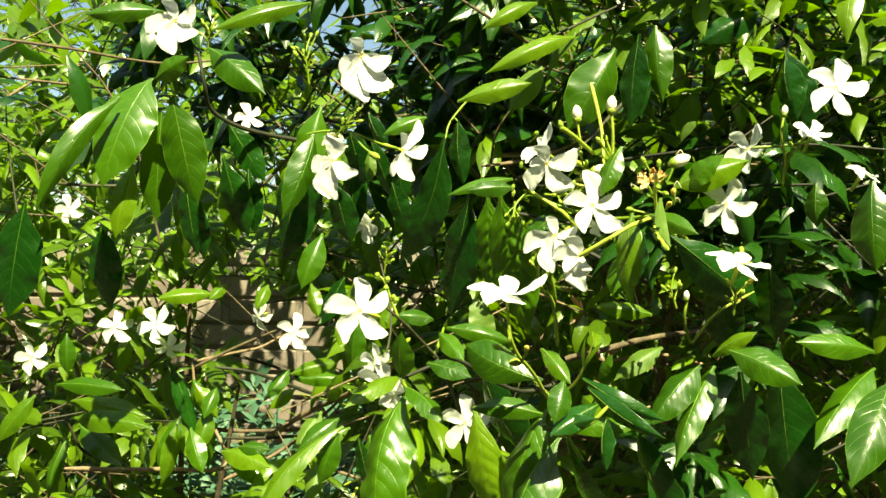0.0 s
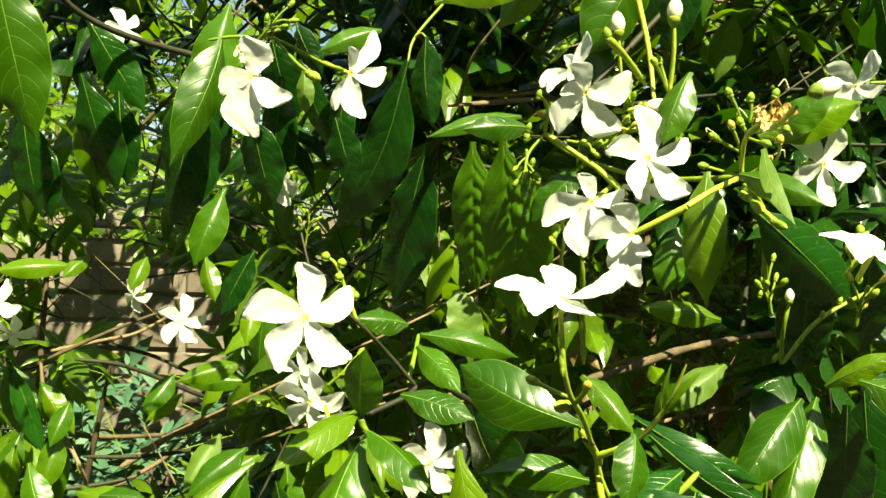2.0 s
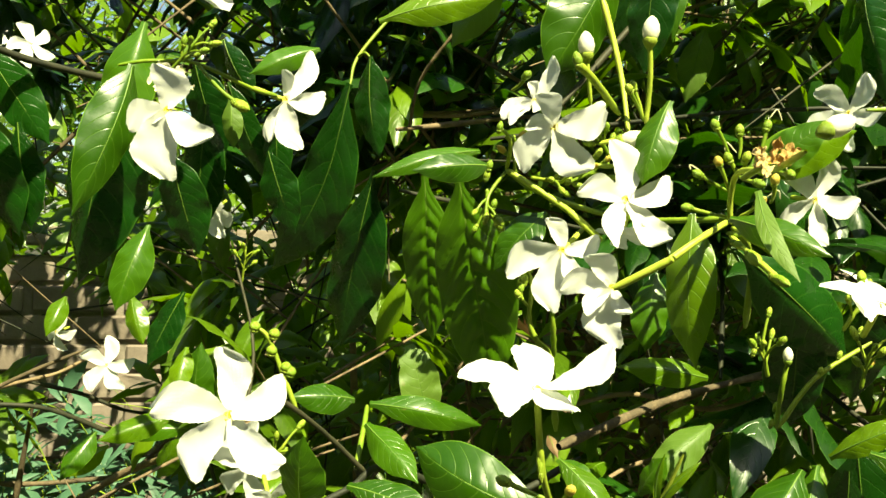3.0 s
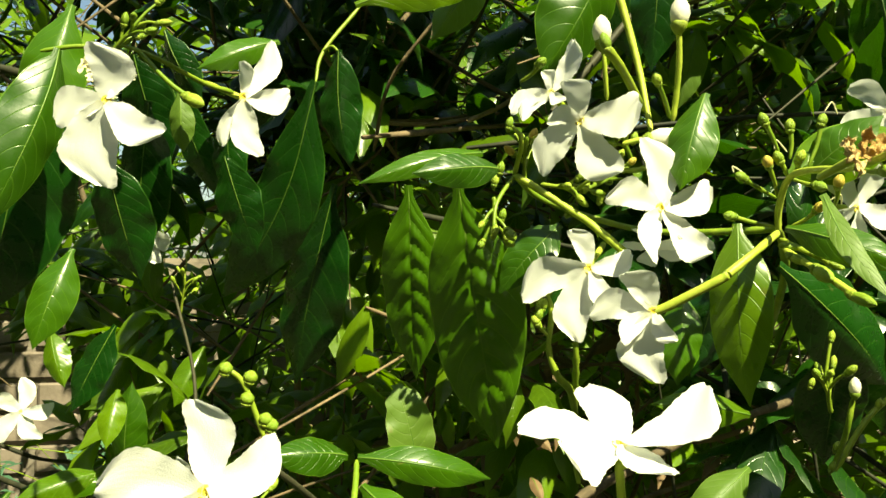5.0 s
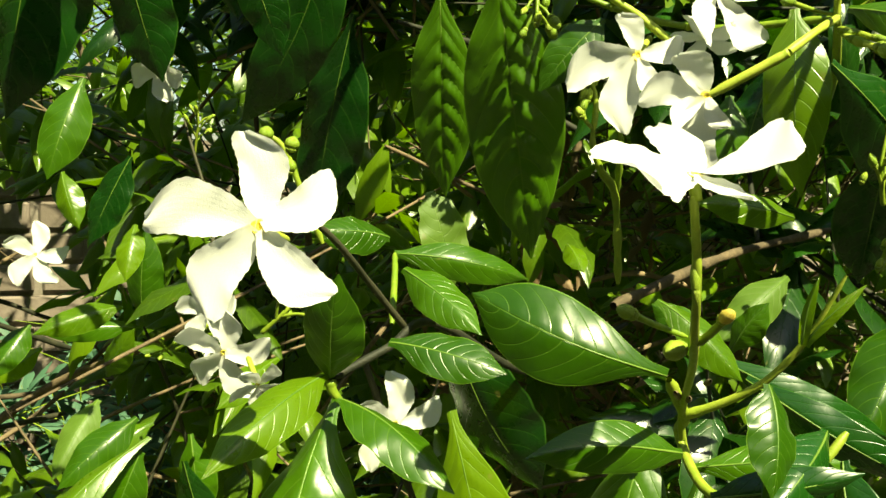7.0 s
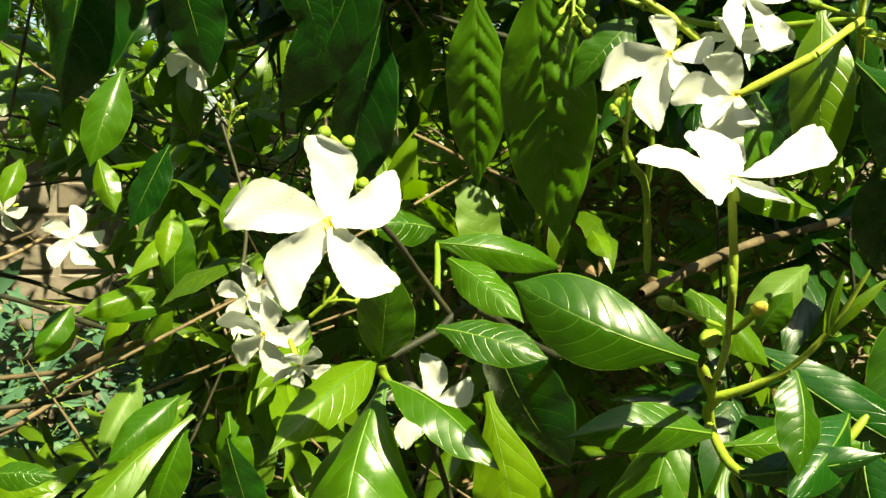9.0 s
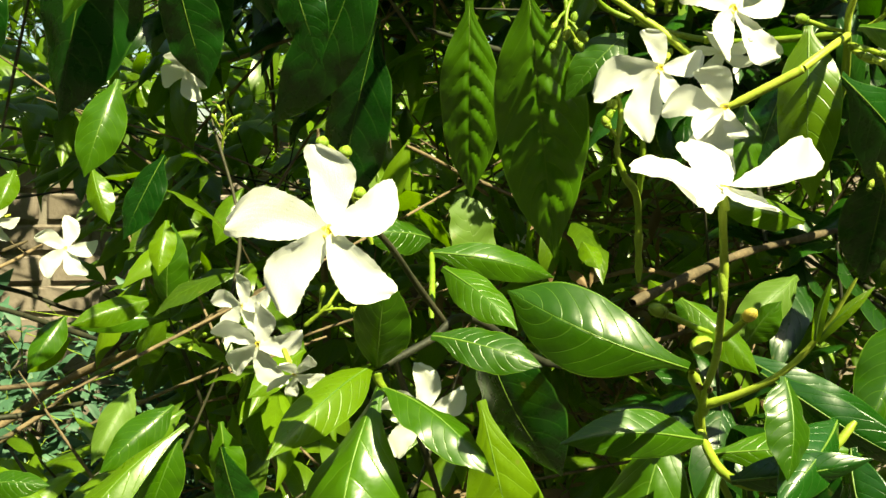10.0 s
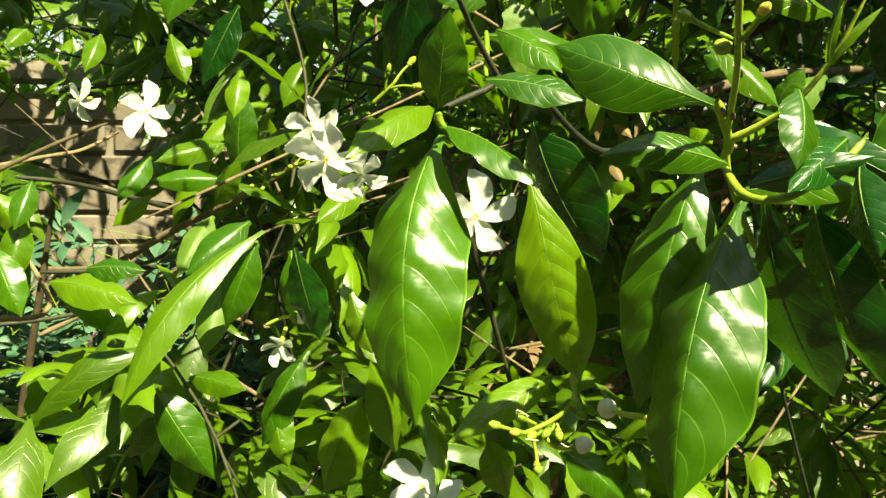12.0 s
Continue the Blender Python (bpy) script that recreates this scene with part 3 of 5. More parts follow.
leaf(BUSH, (-0.172, 1.120, 1.161), (-0.204, 1.115, 1.135), 0.0322, (-0.124, -0.935, 0.333), kind=LEAF_YOUNG)
leaf(BUSH, (-0.098, 1.120, 1.174), (-0.174, 1.115, 1.174), 0.0189, (0.060, -0.910, 0.411))
leaf(BUSH, (0.083, 0.760, 1.055), (0.115, 0.750, 1.029), 0.0262, (0.096, -0.884, 0.458))
leaf(BUSH, (-0.177, 0.960, 1.049), (-0.248, 0.950, 1.015), 0.0210, (-0.123, -0.853, 0.507), kind=LEAF_YOUNG)
leaf(BUSH, (-0.165, 0.970, 1.030), (-0.213, 0.960, 0.978), 0.0251, (-0.239, -0.888, 0.392))
leaf(BUSH, (-0.081, 0.960, 1.144), (-0.121, 0.950, 1.120), 0.0327, (-0.131, -0.819, 0.559), kind=LEAF_YOUNG)
leaf(BUSH, (-0.058, 0.950, 1.138), (-0.050, 0.950, 1.082), 0.0278, (-0.168, -0.986, -0.024))
leaf(BUSH, (-0.176, 0.850, 1.144), (-0.142, 0.840, 1.144), 0.0256, (-0.208, -0.707, 0.676))
# right side of the bush
leaf(BUSH, (0.174, 0.697, 1.369), (0.172, 0.685, 1.297), 0.0239, (-0.708, -0.693, 0.135), kind=LEAF_YOUNG, fold=0.25)
leaf(BUSH, (0.191, 0.730, 1.355), (0.175, 0.733, 1.302), 0.0266, (-0.801, -0.437, 0.408), kind=LEAF_SHADED, fold=0.22, arch=0.03)
leaf(BUSH, (0.210, 0.720, 1.352), (0.293, 0.750, 1.293), 0.0365, (0.153, -0.951, -0.268), kind=LEAF_SHADED)
leaf(BUSH, (0.167, 0.710, 1.424), (0.150, 0.700, 1.382), 0.0192, (-0.531, -0.750, 0.394))
leaf(BUSH, (0.213, 0.720, 1.392), (0.274, 0.720, 1.415), 0.0257, (-0.122, -0.939, 0.323), kind=LEAF_YOUNG)
leaf(BUSH, (0.184, 0.680, 1.367), (0.213, 0.645, 1.351), 0.0138, (-0.631, -0.687, 0.359))
leaf(BUSH, (0.196, 0.720, 1.287), (0.148, 0.720, 1.293), 0.0141, (0.055, -0.898, 0.436), kind=LEAF_YOUNG)
leaf(BUSH, (0.182, 0.830, 1.533), (0.136, 0.820, 1.452), 0.0460, (0.178, -0.984, 0.020))
leaf(BUSH, (0.210, 0.860, 1.555), (0.214, 0.863, 1.471), 0.0378, (-0.694, -0.716, 0.075), sway=0.08, kind=LEAF_SHADED, fold=0.22, arch=0.03)
leaf(BUSH, (0.228, 0.870, 1.566), (0.234, 0.860, 1.487), 0.0286, (-0.444, -0.893, 0.079))
leaf(BUSH, (0.276, 0.900, 1.508), (0.262, 0.900, 1.454), 0.0415, (-0.387, -0.916, 0.100), kind=LEAF_PALE)
leaf(BUSH, (0.335, 0.810, 1.529), (0.356, 0.810, 1.447), 0.0688, (-0.789, -0.580, -0.202), kind=LEAF_SHADED)
leaf(BUSH, (0.318, 0.600, 1.388), (0.316, 0.590, 1.326), 0.0292, (-0.604, -0.784, 0.146))
leaf(BUSH, (0.340, 0.750, 1.400), (0.341, 0.750, 1.362), 0.0335, (-0.559, -0.829, -0.015))
leaf(BUSH, (0.325, 0.850, 1.575), (0.265, 0.850, 1.543), 0.0303, (-0.117, -0.968, 0.220), kind=LEAF_SHADED)
leaf(BUSH, (0.115, 0.850, 1.519), (0.083, 0.850, 1.473), 0.0281, (-0.127, -0.988, 0.088), kind=LEAF_PALE)
leaf(BUSH, (0.146, 0.840, 1.546), (0.058, 0.820, 1.505), 0.0172, (0.114, -0.967, 0.227), arch=0.15, kind=LEAF_YOUNG)
leaf(BUSH, (0.108, 0.840, 1.579), (0.055, 0.820, 1.547), 0.0149, (0.203, -0.946, 0.254), arch=0.15, kind=LEAF_YOUNG)
leaf(BUSH, (0.033, 0.800, 1.475), (0.101, 0.800, 1.493), 0.0193, (-0.044, -0.985, 0.166), kind=LEAF_YOUNG)
# left upper sprig
leaf(BUSH, (-0.251, 0.800, 1.494), (-0.282, 0.770, 1.388), 0.0723, (-0.038, -0.959, 0.282), fold=0.12, widest=0.95, quilt=0.012, rows=48, cols=12)
leaf(BUSH, (-0.218, 0.760, 1.469), (-0.198, 0.777, 1.374), 0.0378, (0.033, -0.993, 0.112), fold=0.22, arch=0.03)
leaf(BUSH, (-0.268, 0.770, 1.470), (-0.323, 0.730, 1.362), 0.0190, (0.599, -0.801, -0.009), sway=0.08, fold=0.45)
leaf(BUSH, (-0.237, 0.790, 1.460), (-0.246, 0.806, 1.361), 0.0340, (0.133, -0.986, 0.099), fold=0.22, arch=0.03)
leaf(BUSH, (-0.266, 0.800, 1.414), (-0.277, 0.790, 1.344), 0.0223, (0.189, -0.976, 0.110), kind=LEAF_YOUNG)
leaf(BUSH, (-0.229, 0.750, 1.482), (-0.197, 0.740, 1.500), 0.0207, (-0.219, -0.965, -0.147))
leaf(BUSH, (-0.189, 0.770, 1.515), (-0.133, 0.750, 1.470), 0.0290, (0.016, -0.906, 0.422))
leaf(BUSH, (-0.098, 0.770, 1.556), (-0.178, 0.740, 1.522), 0.0157, (0.297, -0.945, 0.135), kind=LEAF_YOUNG)
leaf(BUSH, (-0.230, 0.770, 1.547), (-0.292, 0.750, 1.538), 0.0169, (0.295, -0.952, 0.086))
leaf(BUSH, (-0.196, 0.850, 1.426), (-0.174, 0.867, 1.349), 0.0424, (-0.313, -0.944, -0.104), kind=LEAF_SHADED, fold=0.22, arch=0.03)
leaf(BUSH, (-0.232, 0.850, 1.398), (-0.225, 0.868, 1.330), 0.0392, (-0.261, -0.964, -0.050), kind=LEAF_SHADED, fold=0.22, arch=0.03)
leaf(BUSH, (-0.320, 0.860, 1.358), (-0.318, 0.882, 1.273), 0.0562, (-0.168, -0.986, -0.022), kind=LEAF_SHADED, fold=0.22, arch=0.03)
leaf(BUSH, (-0.341, 0.750, 1.373), (-0.362, 0.766, 1.272), 0.0460, (-0.077, -0.991, 0.106), kind=LEAF_SHADED, fold=0.22, arch=0.03)
leaf(BUSH, (-0.104, 0.800, 1.438), (-0.132, 0.830, 1.325), 0.0491, (-0.291, -0.955, 0.057), kind=LEAF_SHADED, fold=0.5, arch=0.03)
leaf(BUSH, (-0.174, 0.860, 1.417), (-0.168, 0.868, 1.353), 0.0411, (-0.324, -0.941, 0.095), kind=LEAF_SHADED, fold=0.22, arch=0.03)
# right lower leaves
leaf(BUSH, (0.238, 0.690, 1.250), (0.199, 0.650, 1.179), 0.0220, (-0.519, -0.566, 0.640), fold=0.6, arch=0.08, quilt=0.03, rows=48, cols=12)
leaf(BUSH, (0.322, 0.780, 1.239), (0.333, 0.765, 1.115), 0.0681, (-0.788, -0.598, 0.145), kind=LEAF_SHADED, fold=0.22, arch=0.03)
leaf(BUSH, (0.262, 0.700, 1.244), (0.285, 0.738, 1.149), 0.0340, (-0.350, -0.930, -0.100), kind=LEAF_SHADED, fold=0.2, arch=0.02)
leaf(BUSH, (0.258, 0.740, 1.318), (0.272, 0.770, 1.250), 0.0330, (-0.500, -0.850, -0.100), kind=LEAF_SHADED, fold=0.2, arch=0.02)
leaf(BUSH, (0.300, 0.745, 1.330), (0.318, 0.780, 1.262), 0.0330, (-0.500, -0.850, -0.100), kind=LEAF_SHADED, fold=0.2, arch=0.02)
leaf(BUSH, (0.386, 0.740, 1.245), (0.318, 0.695, 1.185), 0.0294, (-0.375, -0.486, 0.789), fold=0.5, arch=0.08, quilt=0.02, rows=48, cols=12)
leaf(BUSH, (0.326, 0.590, 1.253), (0.283, 0.550, 1.191), 0.0280, (-0.134, -0.788, 0.601), fold=0.3, arch=0.1, quilt=0.015, rows=48, cols=12)
leaf(BUSH, (0.237, 0.650, 1.266), (0.280, 0.620, 1.245), 0.0238, (-0.324, -0.809, 0.491), arch=0.12)
leaf(BUSH, (0.358, 0.680, 1.264), (0.294, 0.670, 1.271), 0.0193, (0.183, -0.911, 0.369))
leaf(BUSH, (0.134, 0.680, 1.239), (0.192, 0.655, 1.212), 0.0125, (-0.500, -0.850, 0.050), arch=0.16, kind=LEAF_SHADED)
# left lower leaves
leaf(BUSH, (-0.383, 0.950, 1.150), (-0.288, 0.930, 1.145), 0.0260, (-0.143, -0.817, 0.558), arch=0.1, kind=LEAF_YOUNG)
leaf(BUSH, (-0.392, 0.950, 1.125), (-0.405, 0.940, 1.063), 0.0160, (-0.179, -0.965, 0.193), fold=0.5)
leaf(BUSH, (-0.426, 0.950, 1.174), (-0.462, 0.940, 1.123), 0.0200, (0.082, -0.987, 0.136), kind=LEAF_YOUNG, fold=0.4)
leaf(BUSH, (-0.473, 1.100, 1.164), (-0.377, 1.080, 1.161), 0.0227, (-0.160, -0.843, 0.513))
leaf(BUSH, (-0.329, 1.100, 1.196), (-0.295, 1.106, 1.103), 0.0220, (0.640, -0.618, 0.456), kind=LEAF_SHADED, fold=0.4, arch=0.03)
leaf(BUSH, (-0.266, 1.050, 1.141), (-0.260, 1.040, 1.074), 0.0160, (0.319, -0.933, 0.168), fold=0.2)
leaf(BUSH, (-0.302, 1.050, 1.127), (-0.316, 1.040, 1.053), 0.0200, (0.557, -0.831, 0.007), kind=LEAF_YOUNG, fold=0.4)
leaf(BUSH, (-0.296, 1.100, 1.168), (-0.266, 1.100, 1.124), 0.0292, (0.093, -0.994, 0.064), kind=LEAF_YOUNG)
leaf(BUSH, (-0.215, 0.950, 1.120), (-0.159, 0.930, 1.085), 0.0402, (0.148, -0.738, 0.658), kind=LEAF_YOUNG)
leaf(BUSH, (-0.552, 1.300, 1.211), (-0.549, 1.300, 1.150), 0.0390, (0.218, -0.976, 0.011))
# flowers in front
flower(BUSH, (-0.032, 0.620, 1.292), (-0.050, -1.000, 0.120), 88, 0.0252, cups=(.02, -.04, -.02, -.03, .06), angles=(92, 169, 233, 309, 29), sizes=(.98, 1.02, 1.0, .9, .86), label="large open white pinwheel flower with a yellow eye", tube=(-0.022, 0.660, 1.285))
flower(BUSH, (0.070, 0.590, 1.306), (0.050, -0.320, 0.940), -14, 0.0253, cups=(.42, .22, .08, -.02, .62), angles=(80, 156, 208, 288, -8), sizes=(.78, .96, .85, .6, .97), widths=(1.3, 1.1, 1.1, 1.8, 1.5), label="white pinwheel flower facing up on a slender green tube", tube=(0.071, 0.590, 1.300))
flower(BUSH, (0.115, 0.710, 1.350), (-0.220, -0.950, 0.050), 100, 0.0265, cups=(.1, .0, -.05, .1, .0), angles=(108, 196, 254, 302, 14), sizes=(.62, 1.12, 1.04, .72, .62), tube=(0.133, 0.735, 1.361))
flower(BUSH, (0.144, 0.705, 1.375), (0.050, -1.000, 0.050), 97, 0.0263, cups=(.05, .0, .55, .0, .08), angles=(94, 163, 238, 317, 18), sizes=(1.04, .9, .85, 1.12, .96), tube=(0.153, 0.740, 1.366))
flower(BUSH, (0.148, 0.718, 1.360), (-0.300, -0.450, -0.850), 250, 0.0146, cup=0.1)
flower(BUSH, (0.133, 0.690, 1.334), (-0.420, -0.800, -0.020), 250, 0.0241, cups=(.1, .3, .05, .5, .1), angles=(176, 118, 262, 220, 300), sizes=(1.02, .7, 1.12, .6, .55), widths=(1, 1.3, 1.3, 1, 1), tube=(0.138, 0.690, 1.336))
flower(BUSH, (0.106, 0.700, 1.408), (0.050, -0.950, -0.300), 240, 0.0251, cups=(.0, .05, .1, .35, .1), angles=(233, 309, 14, 116, 175), sizes=(1.0, 1.08, .98, .74, .5), broad=1.15)
flower(BUSH, (0.102, 0.720, 1.422), (-0.600, -0.500, 0.300), 60, 0.0210, cups=(.3, .1, .2, .2, .3), angles=(62, 110, 200, 225, 320), sizes=(1.05, .6, .8, .75, .5))
flower(BUSH, (-0.071, 0.736, 1.412), (-0.050, -1.000, -0.120), 108, 0.0229, cups=(.3, .1, .0, .08, -.3), angles=(88, 196, 258, 322, 60), sizes=(.85, .85, 1.3, .98, .2), widths=(1.6, 1.3, 1.25, 1.15, 1), label="creamy white flower with drooping curled petals")
flower(BUSH, (-0.018, 0.830, 1.433), (0.250, -0.950, -0.100), 66, 0.0287, cups=(.0, .5, .0, .05, .15), angles=(58, 96, 246, 281, 2), sizes=(1.06, .56, .95, .98, .8), widths=(.65, .8, .6, 1.0, 1.1), tube=(-0.037, 0.830, 1.439))
flower(BUSH, (-0.078, 0.785, 1.432), (0.100, -0.900, 0.400), 40, 0.0187, cups=(.3, .5, .2, .6, .3), angles=(50, 110, 165, 250, 340), sizes=(.62, .5, .55, .5, .72), widths=(1.1, 1.1, 1.2, 1.4, .8), kind=PETAL_OLD, label="withered cream flower shrunk above a stalk")
flower(BUSH, (0.171, 0.625, 1.388), (0.100, -0.900, 0.300), 30, 0.0112, cups=(.5, .6, .4, .5, .6), angles=(20, 60, 150, 195, 225), sizes=(1.0, .7, .7, .9, 1.0), widths=(1, .9, 1, .8, .9), kind=PETAL_DRY, label="shrivelled orange-brown dried flower")
flower(BUSH, (0.322, 0.670, 1.465), (0.050, -1.000, 0.200), 70, 0.0233)
flower(BUSH, (0.276, 0.730, 1.425), (-0.750, -0.500, 0.100), 60, 0.0207, cup=0.25)
flower(BUSH, (0.320, 0.710, 1.435), (0.100, -0.700, 0.700), 60, 0.0155, cup=0.3)
flower(BUSH, (0.258, 0.730, 1.379), (0.150, -0.900, -0.100), 70, 0.0235, cups=(.2, .0, -.1, .1, .3))
flower(BUSH, (0.247, 0.660, 1.330), (0.150, -0.420, 0.820), 50, 0.0235, cup=0.05)
flower(BUSH, (0.366, 0.720, 1.406), (0.300, -0.400, 0.700), 60, 0.0148, cup=0)
flower(BUSH, (-0.245, 0.850, 1.561), (-0.100, -1.000, -0.050), 60, 0.0289, cups=(.3, .4, .2, .3, .5), angles=(255, 315, 190, 20, 110), sizes=(1.1, 1, 1, .8, .7), broad=1.25)
flower(BUSH, (-0.052, 0.765, 1.509), (0.250, -0.900, -0.250), 60, 0.0328, cups=(.3, .3, .2, .4, .5), angles=(265, 305, 225, 345, 120), sizes=(1.1, 1.1, .8, .7, .5), broad=1.2)
flower(BUSH, (-0.038, 0.870, 1.206), (-0.300, -0.900, -0.280), 80, 0.0255)
flower(BUSH, (-0.046, 0.880, 1.226), (-0.500, -0.850, -0.050), 95, 0.0188, cup=0.1)
flower(BUSH, (-0.023, 0.820, 1.201), (0.200, -0.700, -0.500), 60, 0.0148, cup=0.2)
flower(BUSH, (0.045, 0.820, 1.177), (0.000, -1.000, -0.100), 90, 0.0256)
flower(BUSH, (0.012, 0.800, 1.022), (-0.100, -0.800, 0.600), 70, 0.0235)
flower(BUSH, (-0.067, 0.870, 1.090), (-0.200, -0.800, -0.400), 30, 0.0113, cup=0.5)
# bud clusters
cyme(BUSH, (0.098, 0.740, 1.393), (-0.100, -0.300, 0.800), 7, 0.014, 101)
cyme(BUSH, (0.114, 0.745, 1.386), (0.500, -0.400, -0.100), 7, 0.016, 102)
cyme(BUSH, (0.130, 0.740, 1.386), (0.600, -0.200, 0.300), 7, 0.016, 103)
cyme(BUSH, (0.144, 0.735, 1.402), (-0.300, -0.200, 0.400), 7, 0.014, 104)
cyme(BUSH, (0.083, 0.735, 1.375), (0.000, -0.200, -1.000), 5, 0.012, 105)
cyme(BUSH, (0.253, 0.690, 1.320), (0.400, -0.200, 0.800), 7, 0.016, 106)
cyme(BUSH, (0.204, 0.680, 1.300), (-0.300, -0.200, 0.800), 6, 0.016, 107)
cyme(BUSH, (-0.204, 0.820, 1.530), (0.100, -0.200, 0.900), 8, 0.022, 108)
cyme(BUSH, (-0.100, 0.770, 1.493), (-0.100, -0.200, 0.900), 9, 0.026, 109)
cyme(BUSH, (-0.071, 0.770, 1.441), (0.300, -0.200, 0.300), 6, 0.018, 110)
cyme(BUSH, (-0.073, 1.000, 1.180), (-0.100, -0.300, 0.200), 7, 0.02, 112)
cyme(BUSH, (-0.061, 0.950, 1.194), (0.300, -0.300, 0.200), 7, 0.022, 113)
cyme(BUSH, (-0.054, 1.060, 1.320), (0.100, -0.300, 0.800), 7, 0.025, 114)
cyme(BUSH, (-0.021, 0.750, 1.243), (0.400, -0.200, 0.400), 4, 0.014, 115)
cyme(BUSH, (0.305, 0.720, 1.413), (0.100, -0.200, 0.600), 6, 0.018, 116)
cyme(BUSH, (0.247, 0.670, 1.296), (0.000, -0.200, 0.600), 6, 0.016, 117)
# flowers further back
flower(BUSH, (-0.172, 1.110, 1.234), (-0.050, -1.000, 0.100), 80, 0.0242)
flower(BUSH, (-0.258, 1.280, 1.243), (-0.500, -0.800, -0.200), 60, 0.0208, cup=-0.2)
flower(REAR, (-0.479, 1.300, 1.222), (0.100, -0.800, 0.200), 90, 0.0263, cup=-0.2)
flower(REAR, (-0.416, 1.300, 1.226), (-0.200, -0.900, 0.200), 60, 0.0305, cup=0.1)
flower(REAR, (-0.391, 1.280, 1.194), (0.100, -0.700, -0.500), 70, 0.0233, cup=-0.2)
flower(REAR, (-0.603, 1.300, 1.174), (-0.100, -0.800, 0.000), 40, 0.0272, cup=0.1)
flower(BUSH, (-0.078, 1.060, 1.372), (-0.450, -0.750, -0.450), 200, 0.0200, cup=0.45, broad=1.3, sizes=(1, 1.1, 1.15, 1, .9))
flower(BUSH, (-0.221, 1.050, 1.499), (0.300, -0.800, 0.200), 40, 0.0185)
flower(REAR, (-0.575, 1.350, 1.400), (0.000, -1.000, 0.000), 40, 0.0229)
flower(BUSH, (0.233, 1.100, 1.648), (0.000, -1.000, 0.000), 40, 0.0142)
flower(BUSH, (0.197, 1.100, 1.233), (0.000, -1.000, 0.300), 40, 0.0142)
# bud cluster hanging low
stem(BUSH, [(0.074, 0.730, 1.108), (0.066, 0.705, 1.102), (0.055, 0.705, 1.093), (0.042, 0.705, 1.088)], 0.0016, 0.0010)
stem(BUSH, [(0.050, 0.705, 1.088), (0.059, 0.705, 1.080), (0.071, 0.705, 1.080)], 0.0010, 0.0012, kind=TUBE)
bud(BUSH, (0.068, 0.705, 1.080), (0.075, 0.700, 1.083), BUD_WHITE, fat=1.45)
club(BUSH, (0.044, 0.705, 1.088), (0.027, 0.701, 1.094), BUD_GREEN)
club(BUSH, (0.048, 0.705, 1.092), (0.040, 0.701, 1.097), BUD_GREEN)
club(BUSH, (0.047, 0.705, 1.088), (0.037, 0.701, 1.090), TIP_OCHRE)
club(BUSH, (0.051, 0.705, 1.089), (0.045, 0.701, 1.088), BUD_GREEN)
club(BUSH, (0.057, 0.705, 1.092), (0.052, 0.701, 1.089), BUD_GREEN)
club(BUSH, (0.058, 0.705, 1.092), (0.058, 0.701, 1.088), BUD_GREEN)
club(BUSH, (0.046, 0.705, 1.087), (0.048, 0.701, 1.072), BUD_GREEN)
club(BUSH, (0.064, 0.705, 1.099), (0.068, 0.701, 1.097), BUD_GREEN)
club(BUSH, (0.064, 0.705, 1.100), (0.065, 0.701, 1.103), BUD_GREEN)
stem(BUSH, [(0.082, 0.710, 1.099), (0.088, 0.700, 1.097), (0.097, 0.690, 1.098)], 0.0012, 0.0014, kind=TUBE)
bud(BUSH, (0.086, 0.710, 1.093), (0.082, 0.705, 1.102), BUD_WHITE, fat=1.3)
stem(BUSH, [(-0.076, 0.880, 1.101), (-0.065, 0.875, 1.107), (-0.054, 0.870, 1.109)], 0.0011, 0.0012, kind=TUBE)
# closed white buds
bud(BUSH, (0.160, 0.720, 1.454), (0.161, 0.720, 1.467), BUD_WHITE)
bud(BUSH, (0.1355, 0.743, 1.450), (0.1345, 0.743, 1.463), BUD_WHITE)
bud(BUSH, (0.185, 0.610, 1.399), (0.197, 0.610, 1.404), BUD_WHITE)
bud(BUSH, (0.146, 0.720, 1.404), (0.158, 0.715, 1.407), BUD_WHITE)
bud(BUSH, (0.294, 0.700, 1.449), (0.295, 0.700, 1.457), BUD_WHITE)
bud(BUSH, (0.212, 0.675, 1.302), (0.212, 0.675, 1.309), BUD_WHITE)
bud(BUSH, (-0.058, 0.870, 1.108), (-0.048, 0.870, 1.108), BUD_WHITE, fat=1.4)
# stalks of the large cluster
stem(BUSH, [(0.095, 0.745, 1.390), (0.099, 0.740, 1.387), (0.119, 0.735, 1.374), (0.126, 0.730, 1.368), (0.138, 0.720, 1.355)], 0.0015, 0.0018, kind=TUBE)
stem(BUSH, [(0.190, 0.692, 1.366), (0.169, 0.676, 1.358), (0.154, 0.672, 1.349), (0.151, 0.672, 1.347), (0.131, 0.684, 1.334)], 0.0014, 0.0019, kind=TUBE)
stem(BUSH, [(0.195, 0.700, 1.365), (0.192, 0.695, 1.377), (0.188, 0.680, 1.388), (0.179, 0.635, 1.386), (0.171, 0.600, 1.390)], 0.0014, 0.0013, kind=TUBE)
stem(BUSH, [(0.196, 0.700, 1.367), (0.234, 0.750, 1.345), (0.270, 0.820, 1.302)], 0.0018, 0.0022)
stem(BUSH, [(0.095, 0.745, 1.390), (0.117, 0.760, 1.380), (0.157, 0.740, 1.367), (0.196, 0.700, 1.367)], 0.0013, 0.0016)
stem(BUSH, [(0.095, 0.745, 1.390), (0.093, 0.730, 1.403), (0.088, 0.730, 1.410)], 0.0012, 0.0008)
